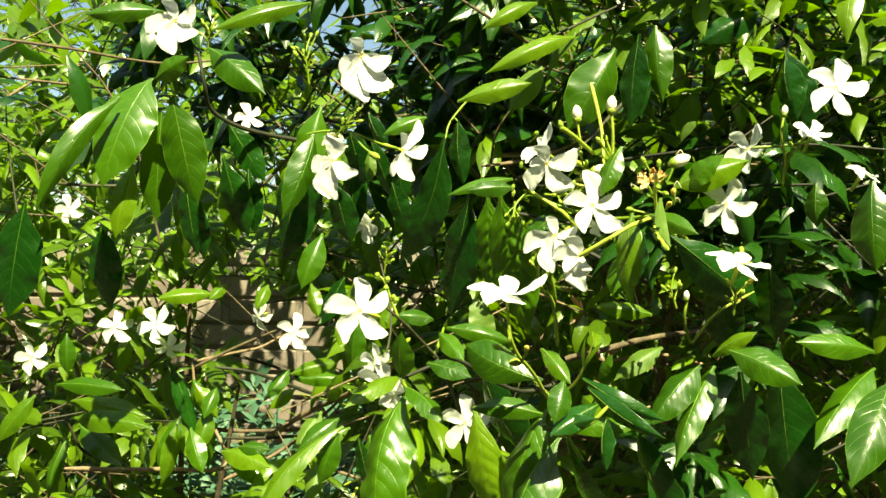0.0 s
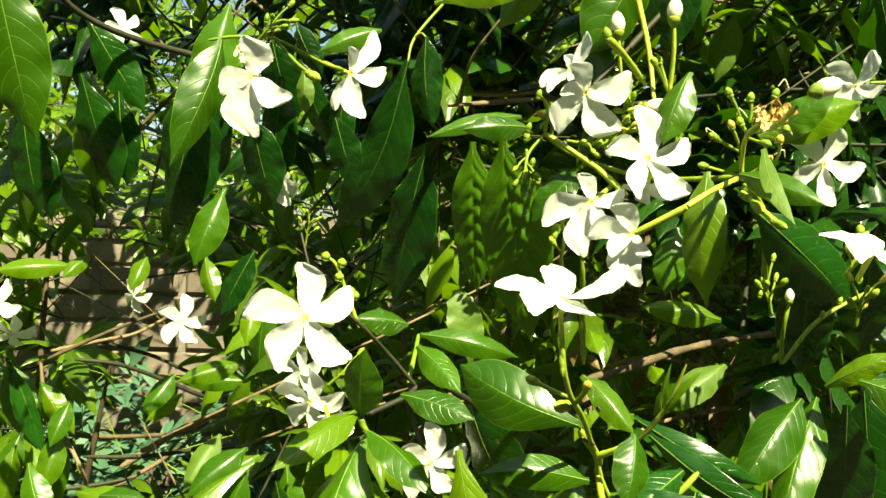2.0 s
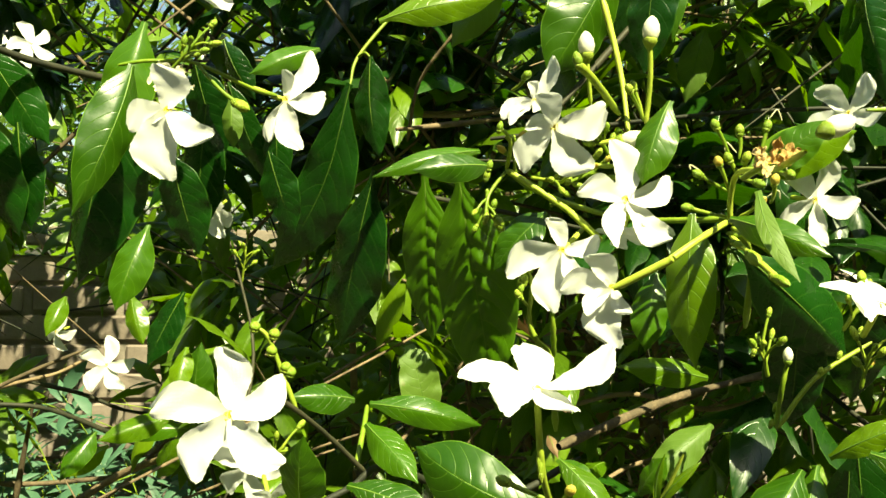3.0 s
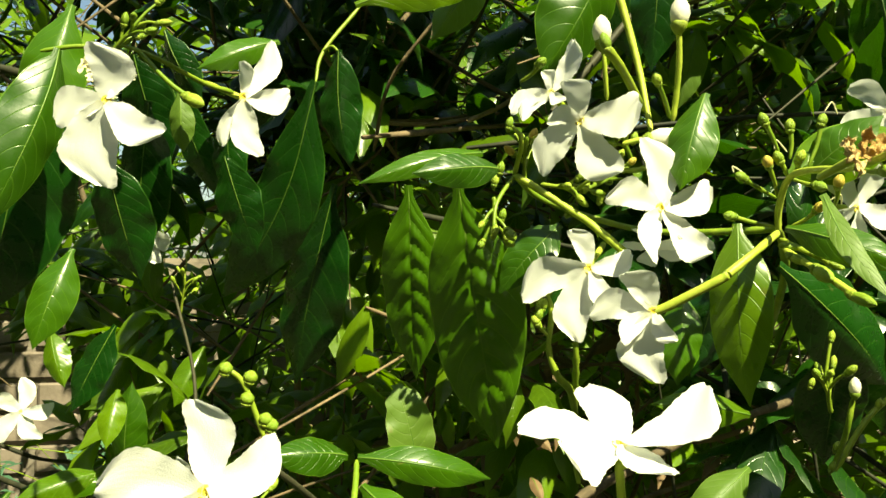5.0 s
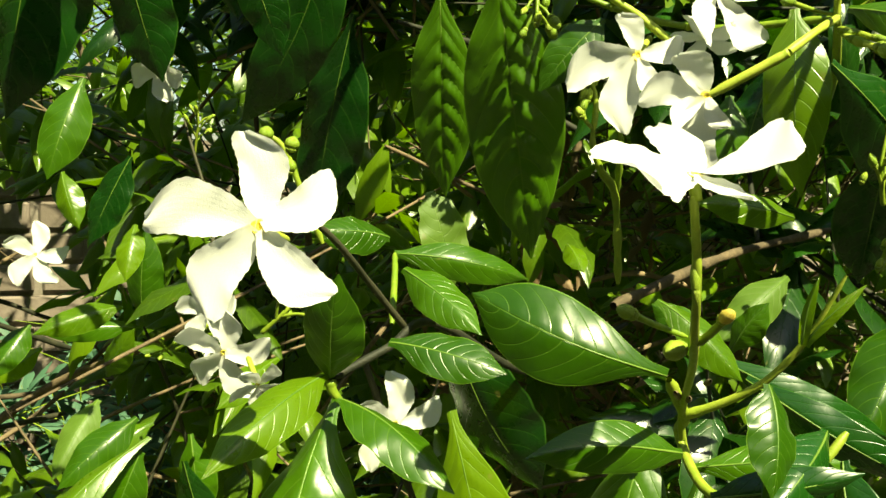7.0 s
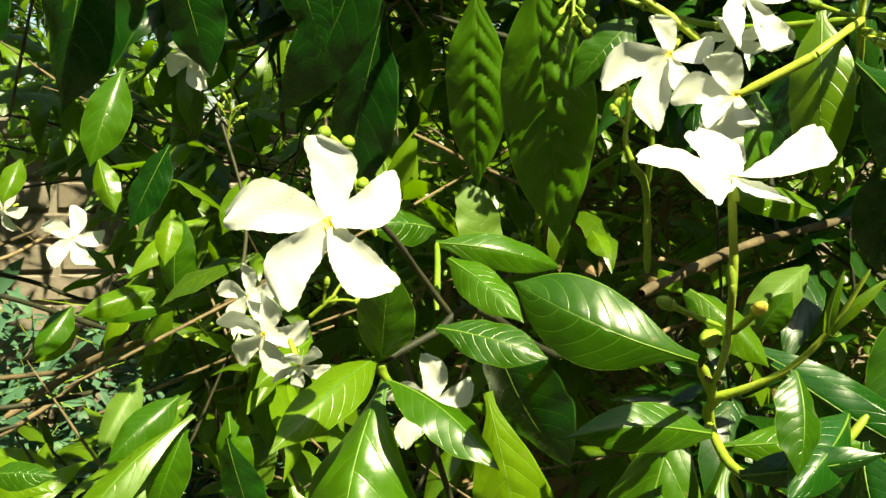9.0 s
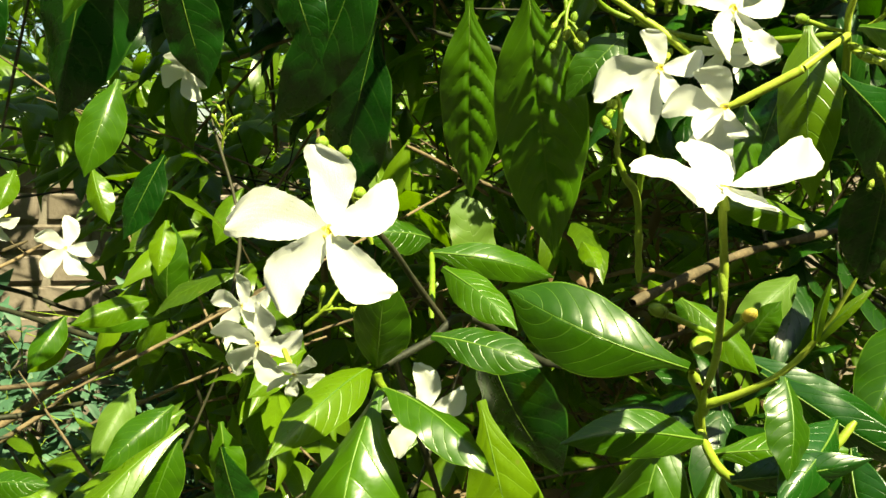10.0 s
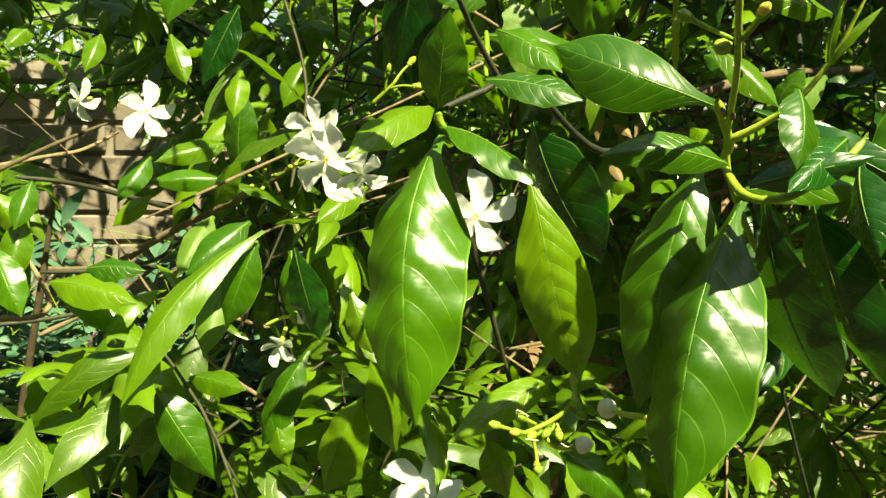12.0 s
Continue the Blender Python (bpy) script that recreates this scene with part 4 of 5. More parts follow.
stem(BUSH, [(0.095, 0.745, 1.390), (0.084, 0.735, 1.377), (0.081, 0.730, 1.364)], 0.001, 0.0007)
stem(BUSH, [(0.123, 0.730, 1.397), (0.147, 0.730, 1.393), (0.165, 0.720, 1.408)], 0.0011, 0.0013)
club(BUSH, (0.162, 0.730, 1.416), (0.150, 0.720, 1.430), BUD_GREEN)
bud(BUSH, (0.1175, 0.700, 1.436), (0.1155, 0.700, 1.443), BUD_GREEN)
stem(BUSH, [(0.117, 0.700, 1.437), (0.129, 0.710, 1.431), (0.149, 0.730, 1.419)], 0.0022, 0.0016)
stem(BUSH, [(0.149, 0.760, 1.485), (0.155, 0.755, 1.458), (0.158, 0.750, 1.437), (0.158, 0.740, 1.411)], 0.0019, 0.0013, kind=TUBE)
stem(BUSH, [(0.1355, 0.743, 1.451), (0.137, 0.744, 1.440), (0.140, 0.748, 1.426)], 0.0010, 0.0011, kind=TUBE)
stem(BUSH, [(0.160, 0.720, 1.454), (0.162, 0.723, 1.440), (0.163, 0.727, 1.426), (0.163, 0.730, 1.415)], 0.0013, 0.0014, kind=TUBE)
stem(BUSH, [(0.294, 0.700, 1.449), (0.292, 0.700, 1.433), (0.299, 0.710, 1.416), (0.301, 0.720, 1.394)], 0.001, 0.0012)
stem(BUSH, [(0.272, 0.710, 1.424), (0.299, 0.710, 1.426), (0.322, 0.710, 1.430)], 0.0012, 0.001)
bud(BUSH, (0.080, 0.720, 1.388), (0.081, 0.719, 1.393), BUD_GREEN)
bud(BUSH, (0.087, 0.730, 1.408), (0.088, 0.729, 1.413), BUD_GREEN)
bud(BUSH, (0.081, 0.730, 1.384), (0.082, 0.729, 1.389), BUD_GREEN)
bud(BUSH, (0.081, 0.730, 1.363), (0.082, 0.729, 1.368), BUD_GREEN)
bud(BUSH, (0.086, 0.735, 1.370), (0.087, 0.734, 1.375), BUD_GREEN)
bud(BUSH, (0.118, 0.740, 1.373), (0.119, 0.739, 1.378), BUD_GREEN)
bud(BUSH, (0.126, 0.740, 1.384), (0.127, 0.739, 1.389), BUD_GREEN)
bud(BUSH, (0.133, 0.740, 1.379), (0.134, 0.739, 1.384), BUD_GREEN)
bud(BUSH, (0.141, 0.740, 1.407), (0.142, 0.739, 1.412), BUD_GREEN)
bud(BUSH, (0.149, 0.740, 1.406), (0.150, 0.739, 1.411), BUD_GREEN)
bud(BUSH, (0.131, 0.730, 1.393), (0.132, 0.729, 1.398), BUD_GREEN)
# stalks in front
stem(BUSH, [(0.070, 0.590, 1.303), (0.072, 0.590, 1.282), (0.078, 0.600, 1.266), (0.090, 0.620, 1.251), (0.106, 0.652, 1.226), (0.114, 0.660, 1.208), (0.134, 0.670, 1.178)], 0.0011, 0.0014)
stem(BUSH, [(0.106, 0.652, 1.226), (0.115, 0.640, 1.234), (0.122, 0.630, 1.243), (0.128, 0.620, 1.258), (0.132, 0.610, 1.278)], 0.0018, 0.0006, kind=TUBE)
stem(BUSH, [(0.082, 0.605, 1.261), (0.084, 0.600, 1.266), (0.085, 0.595, 1.271)], 0.0012, 0.001)
bud(BUSH, (0.084, 0.597, 1.269), (0.084, 0.592, 1.272), TIP_OCHRE)
bud(BUSH, (0.080, 0.610, 1.259), (0.073, 0.605, 1.259), BUD_GREEN)
stem(BUSH, [(0.101, 0.720, 1.341), (0.103, 0.720, 1.331), (0.102, 0.720, 1.317), (0.106, 0.720, 1.306), (0.115, 0.725, 1.295), (0.120, 0.730, 1.259)], 0.0009, 0.0017, knots=0.45)
stem(BUSH, [(0.097, 0.720, 1.337), (0.098, 0.720, 1.327), (0.102, 0.720, 1.322)], 0.0008, 0.0008)
bud(BUSH, (0.097, 0.720, 1.334), (0.099, 0.720, 1.338), BUD_GREEN)
bud(BUSH, (0.097, 0.720, 1.327), (0.095, 0.720, 1.331), BUD_GREEN, fat=1.3)
stem(BUSH, [(0.113, 0.720, 1.331), (0.114, 0.720, 1.315), (0.118, 0.730, 1.297)], 0.001, 0.0015, knots=0.45)
bud(BUSH, (0.102, 0.720, 1.340), (0.103, 0.719, 1.345), BUD_GREEN)
bud(BUSH, (0.099, 0.720, 1.333), (0.100, 0.719, 1.338), BUD_GREEN)
bud(BUSH, (0.097, 0.720, 1.329), (0.098, 0.719, 1.334), BUD_GREEN)
bud(BUSH, (0.114, 0.720, 1.328), (0.115, 0.719, 1.333), BUD_GREEN)
stem(BUSH, [(0.128, 0.750, 1.246), (0.159, 0.770, 1.251), (0.220, 0.800, 1.263), (0.321, 0.850, 1.271)], 0.0029, 0.0022, kind=BARK, name="bough", knots=0.4)
stem(BUSH, [(-0.006, 0.685, 1.236), (0.015, 0.690, 1.245), (0.034, 0.700, 1.251), (0.092, 0.750, 1.218), (0.150, 0.780, 1.232)], 0.0013, 0.002, kind=BARK_DARK, name="twig")
stem(BUSH, [(-0.006, 0.685, 1.236), (-0.005, 0.685, 1.232), (-0.002, 0.685, 1.228)], 0.0022, 0.0012)
stem(BUSH, [(0.023, 0.695, 1.249), (0.007, 0.680, 1.268), (-0.007, 0.660, 1.284), (-0.018, 0.650, 1.294)], 0.0013, 0.0009, kind=BARK_DARK, name="twig")
stem(BUSH, [(0.018, 0.700, 1.251), (0.023, 0.720, 1.266), (0.025, 0.730, 1.273)], 0.0014, 0.0011)
stem(BUSH, [(-0.009, 0.680, 1.282), (-0.015, 0.680, 1.297), (-0.021, 0.680, 1.312), (-0.027, 0.680, 1.317)], 0.0012, 0.0008)
bud(BUSH, (-0.027, 0.680, 1.315), (-0.026, 0.679, 1.319), BUD_GREEN, fat=1.7)
bud(BUSH, (-0.019, 0.680, 1.312), (-0.018, 0.679, 1.316), BUD_GREEN, fat=1.7)
bud(BUSH, (-0.020, 0.680, 1.305), (-0.019, 0.679, 1.309), BUD_GREEN, fat=1.7)
bud(BUSH, (-0.014, 0.680, 1.298), (-0.013, 0.679, 1.302), BUD_GREEN, fat=1.7)
bud(BUSH, (-0.012, 0.680, 1.296), (-0.011, 0.679, 1.300), BUD_GREEN, fat=1.7)
stem(BUSH, [(0.094, 0.640, 1.242), (0.107, 0.652, 1.226), (0.110, 0.660, 1.217), (0.108, 0.640, 1.206), (0.116, 0.625, 1.206), (0.133, 0.620, 1.217), (0.144, 0.620, 1.228)], 0.002, 0.0014)
stem(BUSH, [(0.213, 0.677, 1.301), (0.212, 0.680, 1.286), (0.222, 0.700, 1.266)], 0.0011, 0.0012)
stem(BUSH, [(0.223, 0.700, 1.266), (0.242, 0.700, 1.290), (0.272, 0.700, 1.308)], 0.0014, 0.001)
bud(BUSH, (0.260, 0.700, 1.319), (0.261, 0.699, 1.323), BUD_GREEN)
bud(BUSH, (0.265, 0.700, 1.312), (0.266, 0.699, 1.316), BUD_GREEN)
bud(BUSH, (0.254, 0.700, 1.300), (0.255, 0.699, 1.304), BUD_GREEN)
bud(BUSH, (0.244, 0.700, 1.292), (0.245, 0.699, 1.296), BUD_GREEN)
bud(BUSH, (0.203, 0.690, 1.303), (0.204, 0.689, 1.307), BUD_GREEN)
bud(BUSH, (0.213, 0.690, 1.269), (0.214, 0.689, 1.273), BUD_GREEN)
bud(BUSH, (0.215, 0.690, 1.277), (0.216, 0.689, 1.281), BUD_GREEN)
# stalks of the hanging flowers
stem(BUSH, [(-0.072, 0.800, 1.448), (-0.057, 0.800, 1.443), (-0.037, 0.820, 1.437), (-0.023, 0.830, 1.435)], 0.001, 0.0014)
stem(BUSH, [(-0.106, 0.800, 1.443), (-0.092, 0.800, 1.446), (-0.072, 0.800, 1.448), (-0.066, 0.800, 1.459)], 0.001, 0.0012)
stem(BUSH, [(-0.066, 0.800, 1.447), (-0.052, 0.790, 1.431), (-0.039, 0.785, 1.421)], 0.001, 0.0012)
bud(BUSH, (-0.044, 0.787, 1.424), (-0.036, 0.784, 1.420), BUD_GREEN)
bud(BUSH, (-0.059, 0.800, 1.454), (-0.058, 0.799, 1.459), BUD_GREEN)
bud(BUSH, (-0.064, 0.800, 1.456), (-0.063, 0.799, 1.461), BUD_GREEN)
bud(BUSH, (-0.068, 0.800, 1.453), (-0.067, 0.799, 1.458), BUD_GREEN)
stem(BUSH, [(0.048, 0.880, 1.498), (0.026, 0.870, 1.468), (0.021, 0.862, 1.449)], 0.0012, 0.0009)
stem(BUSH, [(0.026, 0.870, 1.468), (0.030, 0.865, 1.470), (0.033, 0.862, 1.467)], 0.0009, 0.0008)
stem(BUSH, [(0.097, 0.900, 1.499), (0.073, 0.920, 1.463), (0.069, 0.950, 1.424)], 0.0011, 0.0014, kind=BARK, name="twig")
stem(BUSH, [(0.080, 1.000, 1.452), (0.138, 1.000, 1.457), (0.214, 1.050, 1.485)], 0.0013, 0.0018, kind=BARK, name="twig")
# twigs on the open side
stem(BUSH, [(-0.453, 0.900, 1.554), (-0.385, 0.920, 1.549), (-0.298, 0.950, 1.541), (-0.237, 1.000, 1.557)], 0.0018, 0.0012, kind=BARK, name="twig")
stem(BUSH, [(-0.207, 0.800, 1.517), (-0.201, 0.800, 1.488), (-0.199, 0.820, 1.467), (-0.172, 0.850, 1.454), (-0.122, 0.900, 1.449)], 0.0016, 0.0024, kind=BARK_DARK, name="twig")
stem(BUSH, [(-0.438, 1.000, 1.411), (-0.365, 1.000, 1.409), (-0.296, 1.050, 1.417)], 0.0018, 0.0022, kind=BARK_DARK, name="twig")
stem(BUSH, [(-0.272, 1.150, 1.090), (-0.216, 1.150, 1.091), (-0.169, 1.200, 1.086)], 0.002, 0.0024, kind=BARK_DARK, name="twig")
stem(BUSH, [(-0.437, 1.050, 1.070), (-0.310, 1.050, 1.072), (-0.254, 1.100, 1.069), (-0.298, 1.120, 1.150), (-0.306, 1.120, 1.194)], 0.0028, 0.0016, kind=BARK, name="twig")
stem(BUSH, [(-0.357, 1.300, 1.164), (-0.286, 1.300, 1.199), (-0.235, 1.300, 1.221)], 0.0026, 0.0018, kind=BARK, name="twig")
stem(BUSH, [(-0.327, 1.300, 1.164), (-0.268, 1.300, 1.157), (-0.158, 1.200, 1.141)], 0.0022, 0.0028, kind=BARK_DARK, name="twig")
stem(BUSH, [(-0.389, 0.950, 1.144), (-0.379, 0.970, 1.109), (-0.345, 1.000, 1.087)], 0.0016, 0.002, kind=BARK_DARK, name="twig")
stem(BUSH, [(-0.097, 1.120, 1.175), (-0.075, 1.120, 1.114), (-0.050, 1.150, 1.000)], 0.0014, 0.002, kind=BARK_DARK, name="twig")
stem(BUSH, [(-0.247, 1.200, 1.066), (-0.176, 1.200, 1.113), (-0.094, 1.100, 1.163), (-0.022, 1.050, 1.210)], 0.004, 0.0025, kind=BARK, name="twig")
stem(BUSH, [(-0.056, 1.000, 1.179), (-0.043, 1.030, 1.255), (-0.062, 1.060, 1.336)], 0.0016, 0.001, kind=BARK_DARK, name="twig")
# leaves between
leaf(BUSH, (-0.400, 0.980, 1.164), (-0.297, 0.950, 1.151), 0.0228, (-0.145, -0.767, 0.625), arch=0.12, kind=LEAF_YOUNG)
leaf(BUSH, (-0.389, 0.980, 1.136), (-0.330, 0.960, 1.093), 0.0287, (0.279, -0.665, 0.692))
leaf(BUSH, (-0.347, 1.150, 1.184), (-0.309, 1.130, 1.102), 0.0346, (0.040, -0.966, 0.254))
leaf(BUSH, (-0.305, 1.120, 1.171), (-0.272, 1.100, 1.122), 0.0297, (-0.065, -0.938, 0.339))
leaf(BUSH, (-0.313, 1.100, 1.129), (-0.332, 1.080, 1.058), 0.0253, (0.087, -0.965, 0.248))
leaf(BUSH, (-0.279, 1.100, 1.119), (-0.275, 1.080, 1.071), 0.0228, (0.042, -0.921, 0.387))
leaf(BUSH, (-0.157, 1.000, 1.201), (-0.178, 0.980, 1.169), 0.0273, (-0.000, -0.848, 0.530))
leaf(BUSH, (-0.101, 1.000, 1.211), (-0.152, 0.980, 1.198), 0.0178, (0.197, -0.835, 0.513), kind=LEAF_YOUNG)
leaf(BUSH, (-0.092, 0.980, 1.309), (-0.119, 0.986, 1.253), 0.0389, (-0.363, -0.872, 0.330), kind=LEAF_SHADED, fold=0.22, arch=0.03)
leaf(BUSH, (-0.121, 1.000, 1.358), (-0.141, 0.980, 1.294), 0.0297, (0.010, -0.955, 0.295))
leaf(BUSH, (-0.313, 1.250, 1.275), (-0.390, 1.220, 1.269), 0.0227, (0.306, -0.865, 0.399), kind=LEAF_YOUNG)
leaf(BUSH, (-0.214, 0.930, 1.122), (-0.155, 0.900, 1.112), 0.0243, (-0.225, -0.676, 0.701), kind=LEAF_YOUNG)
leaf(BUSH, (-0.085, 0.900, 1.165), (-0.124, 0.880, 1.134), 0.0263, (-0.017, -0.830, 0.557))
leaf(BUSH, (-0.242, 0.900, 1.391), (-0.230, 0.908, 1.326), 0.0495, (-0.312, -0.948, 0.060), kind=LEAF_SHADED, fold=0.22, arch=0.03)
leaf(BUSH, (-0.197, 0.880, 1.430), (-0.185, 0.870, 1.346), 0.0370, (0.001, -0.993, 0.118), kind=LEAF_YOUNG)
leaf(BUSH, (-0.196, 0.860, 1.465), (-0.159, 0.870, 1.405), 0.0264, (-0.148, -0.987, 0.061), fold=0.22, arch=0.03, kind=LEAF_SHADED)
leaf(BUSH, (0.197, 0.800, 1.531), (0.192, 0.804, 1.454), 0.0312, (-0.733, -0.662, 0.158), kind=LEAF_SHADED, fold=0.22, arch=0.03)
leaf(BUSH, (0.331, 0.800, 1.518), (0.339, 0.790, 1.459), 0.0497, (-0.880, -0.473, -0.039), kind=LEAF_SHADED)
leaf(BUSH, (0.175, 0.740, 1.339), (0.166, 0.730, 1.299), 0.0189, (-0.428, -0.849, 0.309))
leaf(BUSH, (0.231, 0.670, 1.259), (0.258, 0.650, 1.280), 0.0113, (-0.704, -0.650, 0.286), kind=LEAF_YOUNG)
leaf(BUSH, (0.250, 0.670, 1.266), (0.284, 0.650, 1.248), 0.0227, (-0.277, -0.859, 0.430), kind=LEAF_SHADED)
leaf(BUSH, (0.224, 0.680, 1.251), (0.182, 0.660, 1.206), 0.0255, (-0.269, -0.658, 0.703), fold=0.6, quilt=0.02, rows=48, cols=12)
leaf(BUSH, (0.209, 0.740, 1.259), (0.167, 0.730, 1.231), 0.0179, (-0.214, -0.773, 0.597), kind=LEAF_PALE)
leaf(BUSH, (0.135, 0.660, 1.235), (0.185, 0.620, 1.206), 0.0135, (-0.600, -0.750, -0.050), arch=0.14, kind=LEAF_SHADED)
leaf(BUSH, (0.116, 0.660, 1.205), (0.169, 0.640, 1.209), 0.0147, (-0.332, -0.770, 0.545))
leaf(BUSH, (0.100, 0.660, 1.264), (0.120, 0.640, 1.240), 0.0125, (-0.122, -0.810, 0.573), kind=LEAF_YOUNG)
# club-shaped buds
club(BUSH, (0.188, 0.690, 1.397), (0.181, 0.690, 1.410), BUD_GREEN)
club(BUSH, (0.193, 0.690, 1.395), (0.193, 0.690, 1.408), BUD_GREEN)
club(BUSH, (0.198, 0.685, 1.392), (0.204, 0.685, 1.410), BUD_GREEN)
club(BUSH, (0.191, 0.695, 1.380), (0.183, 0.690, 1.393), TIP_OCHRE)
club(BUSH, (0.194, 0.700, 1.380), (0.178, 0.700, 1.388), BUD_GREEN)
club(BUSH, (0.195, 0.700, 1.368), (0.173, 0.700, 1.372), BUD_GREEN)
club(BUSH, (0.194, 0.690, 1.368), (0.199, 0.680, 1.375), TIP_OCHRE)
club(BUSH, (0.189, 0.685, 1.387), (0.195, 0.675, 1.383), BUD_GREEN)
club(BUSH, (0.192, 0.690, 1.388), (0.188, 0.690, 1.395), BUD_GREEN)
club(BUSH, (0.193, 0.688, 1.389), (0.194, 0.685, 1.395), BUD_GREEN)
club(BUSH, (0.201, 0.675, 1.374), (0.200, 0.670, 1.384), TIP_OCHRE)
club(BUSH, (0.183, 0.640, 1.386), (0.177, 0.620, 1.383), BUD_GREEN)
bud(BUSH, (0.190, 0.690, 1.360), (0.194, 0.685, 1.359), BUD_GREEN, fat=0.8)
bud(BUSH, (0.196, 0.680, 1.357), (0.199, 0.675, 1.355), BUD_GREEN, fat=0.8)
bud(BUSH, (0.199, 0.675, 1.354), (0.203, 0.670, 1.351), BUD_GREEN, fat=0.8)
bud(BUSH, (0.186, 0.680, 1.356), (0.190, 0.675, 1.353), BUD_GREEN, fat=0.8)
bud(BUSH, (0.186, 0.665, 1.351), (0.186, 0.655, 1.347), BUD_GREEN, fat=0.8)
stem(BUSH, [(0.196, 0.700, 1.363), (0.194, 0.685, 1.359), (0.202, 0.670, 1.351)], 0.0012, 0.001)
stem(BUSH, [(0.190, 0.690, 1.359), (0.188, 0.665, 1.350), (0.189, 0.645, 1.341)], 0.0012, 0.0014, kind=TUBE)
bud(BUSH, (0.188, 0.648, 1.342), (0.189, 0.637, 1.339), BUD_GREEN, fat=0.6)
leaf(BUSH, (0.189, 0.665, 1.379), (0.189, 0.630, 1.341), 0.0072, (-0.489, -0.642, 0.591), kind=LEAF_PALE, arch=0.05, sway=0.06, fold=0.1)
leaf(BUSH, (0.222, 0.720, 1.390), (0.247, 0.700, 1.417), 0.0293, (-0.731, -0.656, 0.191), kind=LEAF, fold=0.15)
club(BUSH, (0.094, 0.735, 1.429), (0.099, 0.725, 1.435), BUD_GREEN)
club(BUSH, (0.164, 0.735, 1.417), (0.158, 0.735, 1.434), BUD_GREEN)
# more leaves low in the bush
leaf(BUSH, (-0.233, 0.950, 1.164), (-0.239, 0.930, 1.120), 0.0258, (0.084, -0.911, 0.403), kind=LEAF_YOUNG)
leaf(BUSH, (-0.239, 0.900, 1.152), (-0.219, 0.880, 1.110), 0.0210, (-0.057, -0.912, 0.407), fold=0.4)
leaf(BUSH, (-0.111, 0.950, 1.163), (-0.133, 0.920, 1.125), 0.0187, (-0.038, -0.773, 0.633), kind=LEAF_PALE)
leaf(BUSH, (-0.103, 0.930, 1.120), (-0.116, 0.900, 1.076), 0.0223, (-0.058, -0.817, 0.574), kind=LEAF_PALE)
leaf(BUSH, (-0.125, 0.900, 1.063), (-0.088, 0.870, 1.062), 0.0169, (-0.447, -0.574, 0.687), kind=LEAF_YOUNG)
leaf(BUSH, (-0.167, 0.920, 1.003), (-0.143, 0.900, 1.038), 0.0159, (-0.592, -0.804, -0.053), kind=LEAF)
leaf(BUSH, (-0.222, 0.900, 1.003), (-0.200, 0.880, 1.030), 0.0151, (-0.614, -0.785, -0.082), kind=LEAF)
leaf(BUSH, (-0.205, 1.100, 1.295), (-0.215, 1.080, 1.263), 0.0233, (0.157, -0.859, 0.488), kind=LEAF_YOUNG)
leaf(BUSH, (-0.244, 1.050, 1.296), (-0.260, 1.030, 1.277), 0.0267, (0.346, -0.777, 0.526), kind=LEAF_YOUNG)
leaf(BUSH, (-0.038, 1.100, 1.283), (-0.060, 1.080, 1.239), 0.0254, (-0.037, -0.903, 0.429), kind=LEAF_YOUNG)
leaf(BUSH, (-0.151, 1.100, 1.297), (-0.137, 1.080, 1.256), 0.0237, (-0.261, -0.900, 0.350), kind=LEAF_YOUNG)
leaf(BUSH, (-0.004, 0.950, 1.184), (-0.042, 0.920, 1.161), 0.0184, (0.167, -0.724, 0.669), kind=LEAF_YOUNG)
leaf(BUSH, (-0.112, 1.000, 1.165), (-0.092, 0.980, 1.200), 0.0222, (-0.549, -0.821, -0.155), kind=LEAF_YOUNG)
leaf(BUSH, (-0.092, 1.000, 1.265), (-0.097, 0.980, 1.230), 0.0215, (-0.096, -0.858, 0.504), kind=LEAF_YOUNG)
leaf(BUSH, (-0.226, 0.950, 1.187), (-0.234, 0.930, 1.156), 0.0292, (0.157, -0.848, 0.506))
leaf(BUSH, (-0.004, 0.800, 1.044), (-0.020, 0.790, 1.101), 0.0202, (0.334, -0.940, -0.071), kind=LEAF_YOUNG)
leaf(BUSH, (-0.026, 0.840, 1.129), (-0.014, 0.830, 1.094), 0.0179, (-0.303, -0.939, 0.164), kind=LEAF_YOUNG)
leaf(BUSH, (-0.073, 0.860, 1.061), (-0.063, 0.840, 1.021), 0.0177, (-0.239, -0.891, 0.386), kind=LEAF_YOUNG)
leaf(BUSH, (-0.204, 0.980, 1.062), (-0.232, 0.950, 1.039), 0.0203, (0.184, -0.700, 0.690), kind=LEAF_YOUNG)
leaf(BUSH, (0.040, 0.780, 1.085), (0.053, 0.760, 1.056), 0.0164, (-0.481, -0.808, 0.341))
leaf(BUSH, (0.055, 0.770, 1.026), (0.039, 0.760, 1.064), 0.0196, (0.309, -0.944, -0.118), kind=LEAF_YOUNG)
leaf(BUSH, (-0.101, 0.850, 1.478), (-0.117, 0.840, 1.403), 0.0316, (0.043, -0.991, 0.123), kind=LEAF)
leaf(BUSH, (-0.071, 0.840, 1.453), (-0.054, 0.847, 1.397), 0.0404, (-0.480, -0.864, -0.152), kind=LEAF_SHADED, fold=0.22, arch=0.03)
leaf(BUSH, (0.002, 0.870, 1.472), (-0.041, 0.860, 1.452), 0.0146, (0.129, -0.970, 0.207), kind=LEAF)
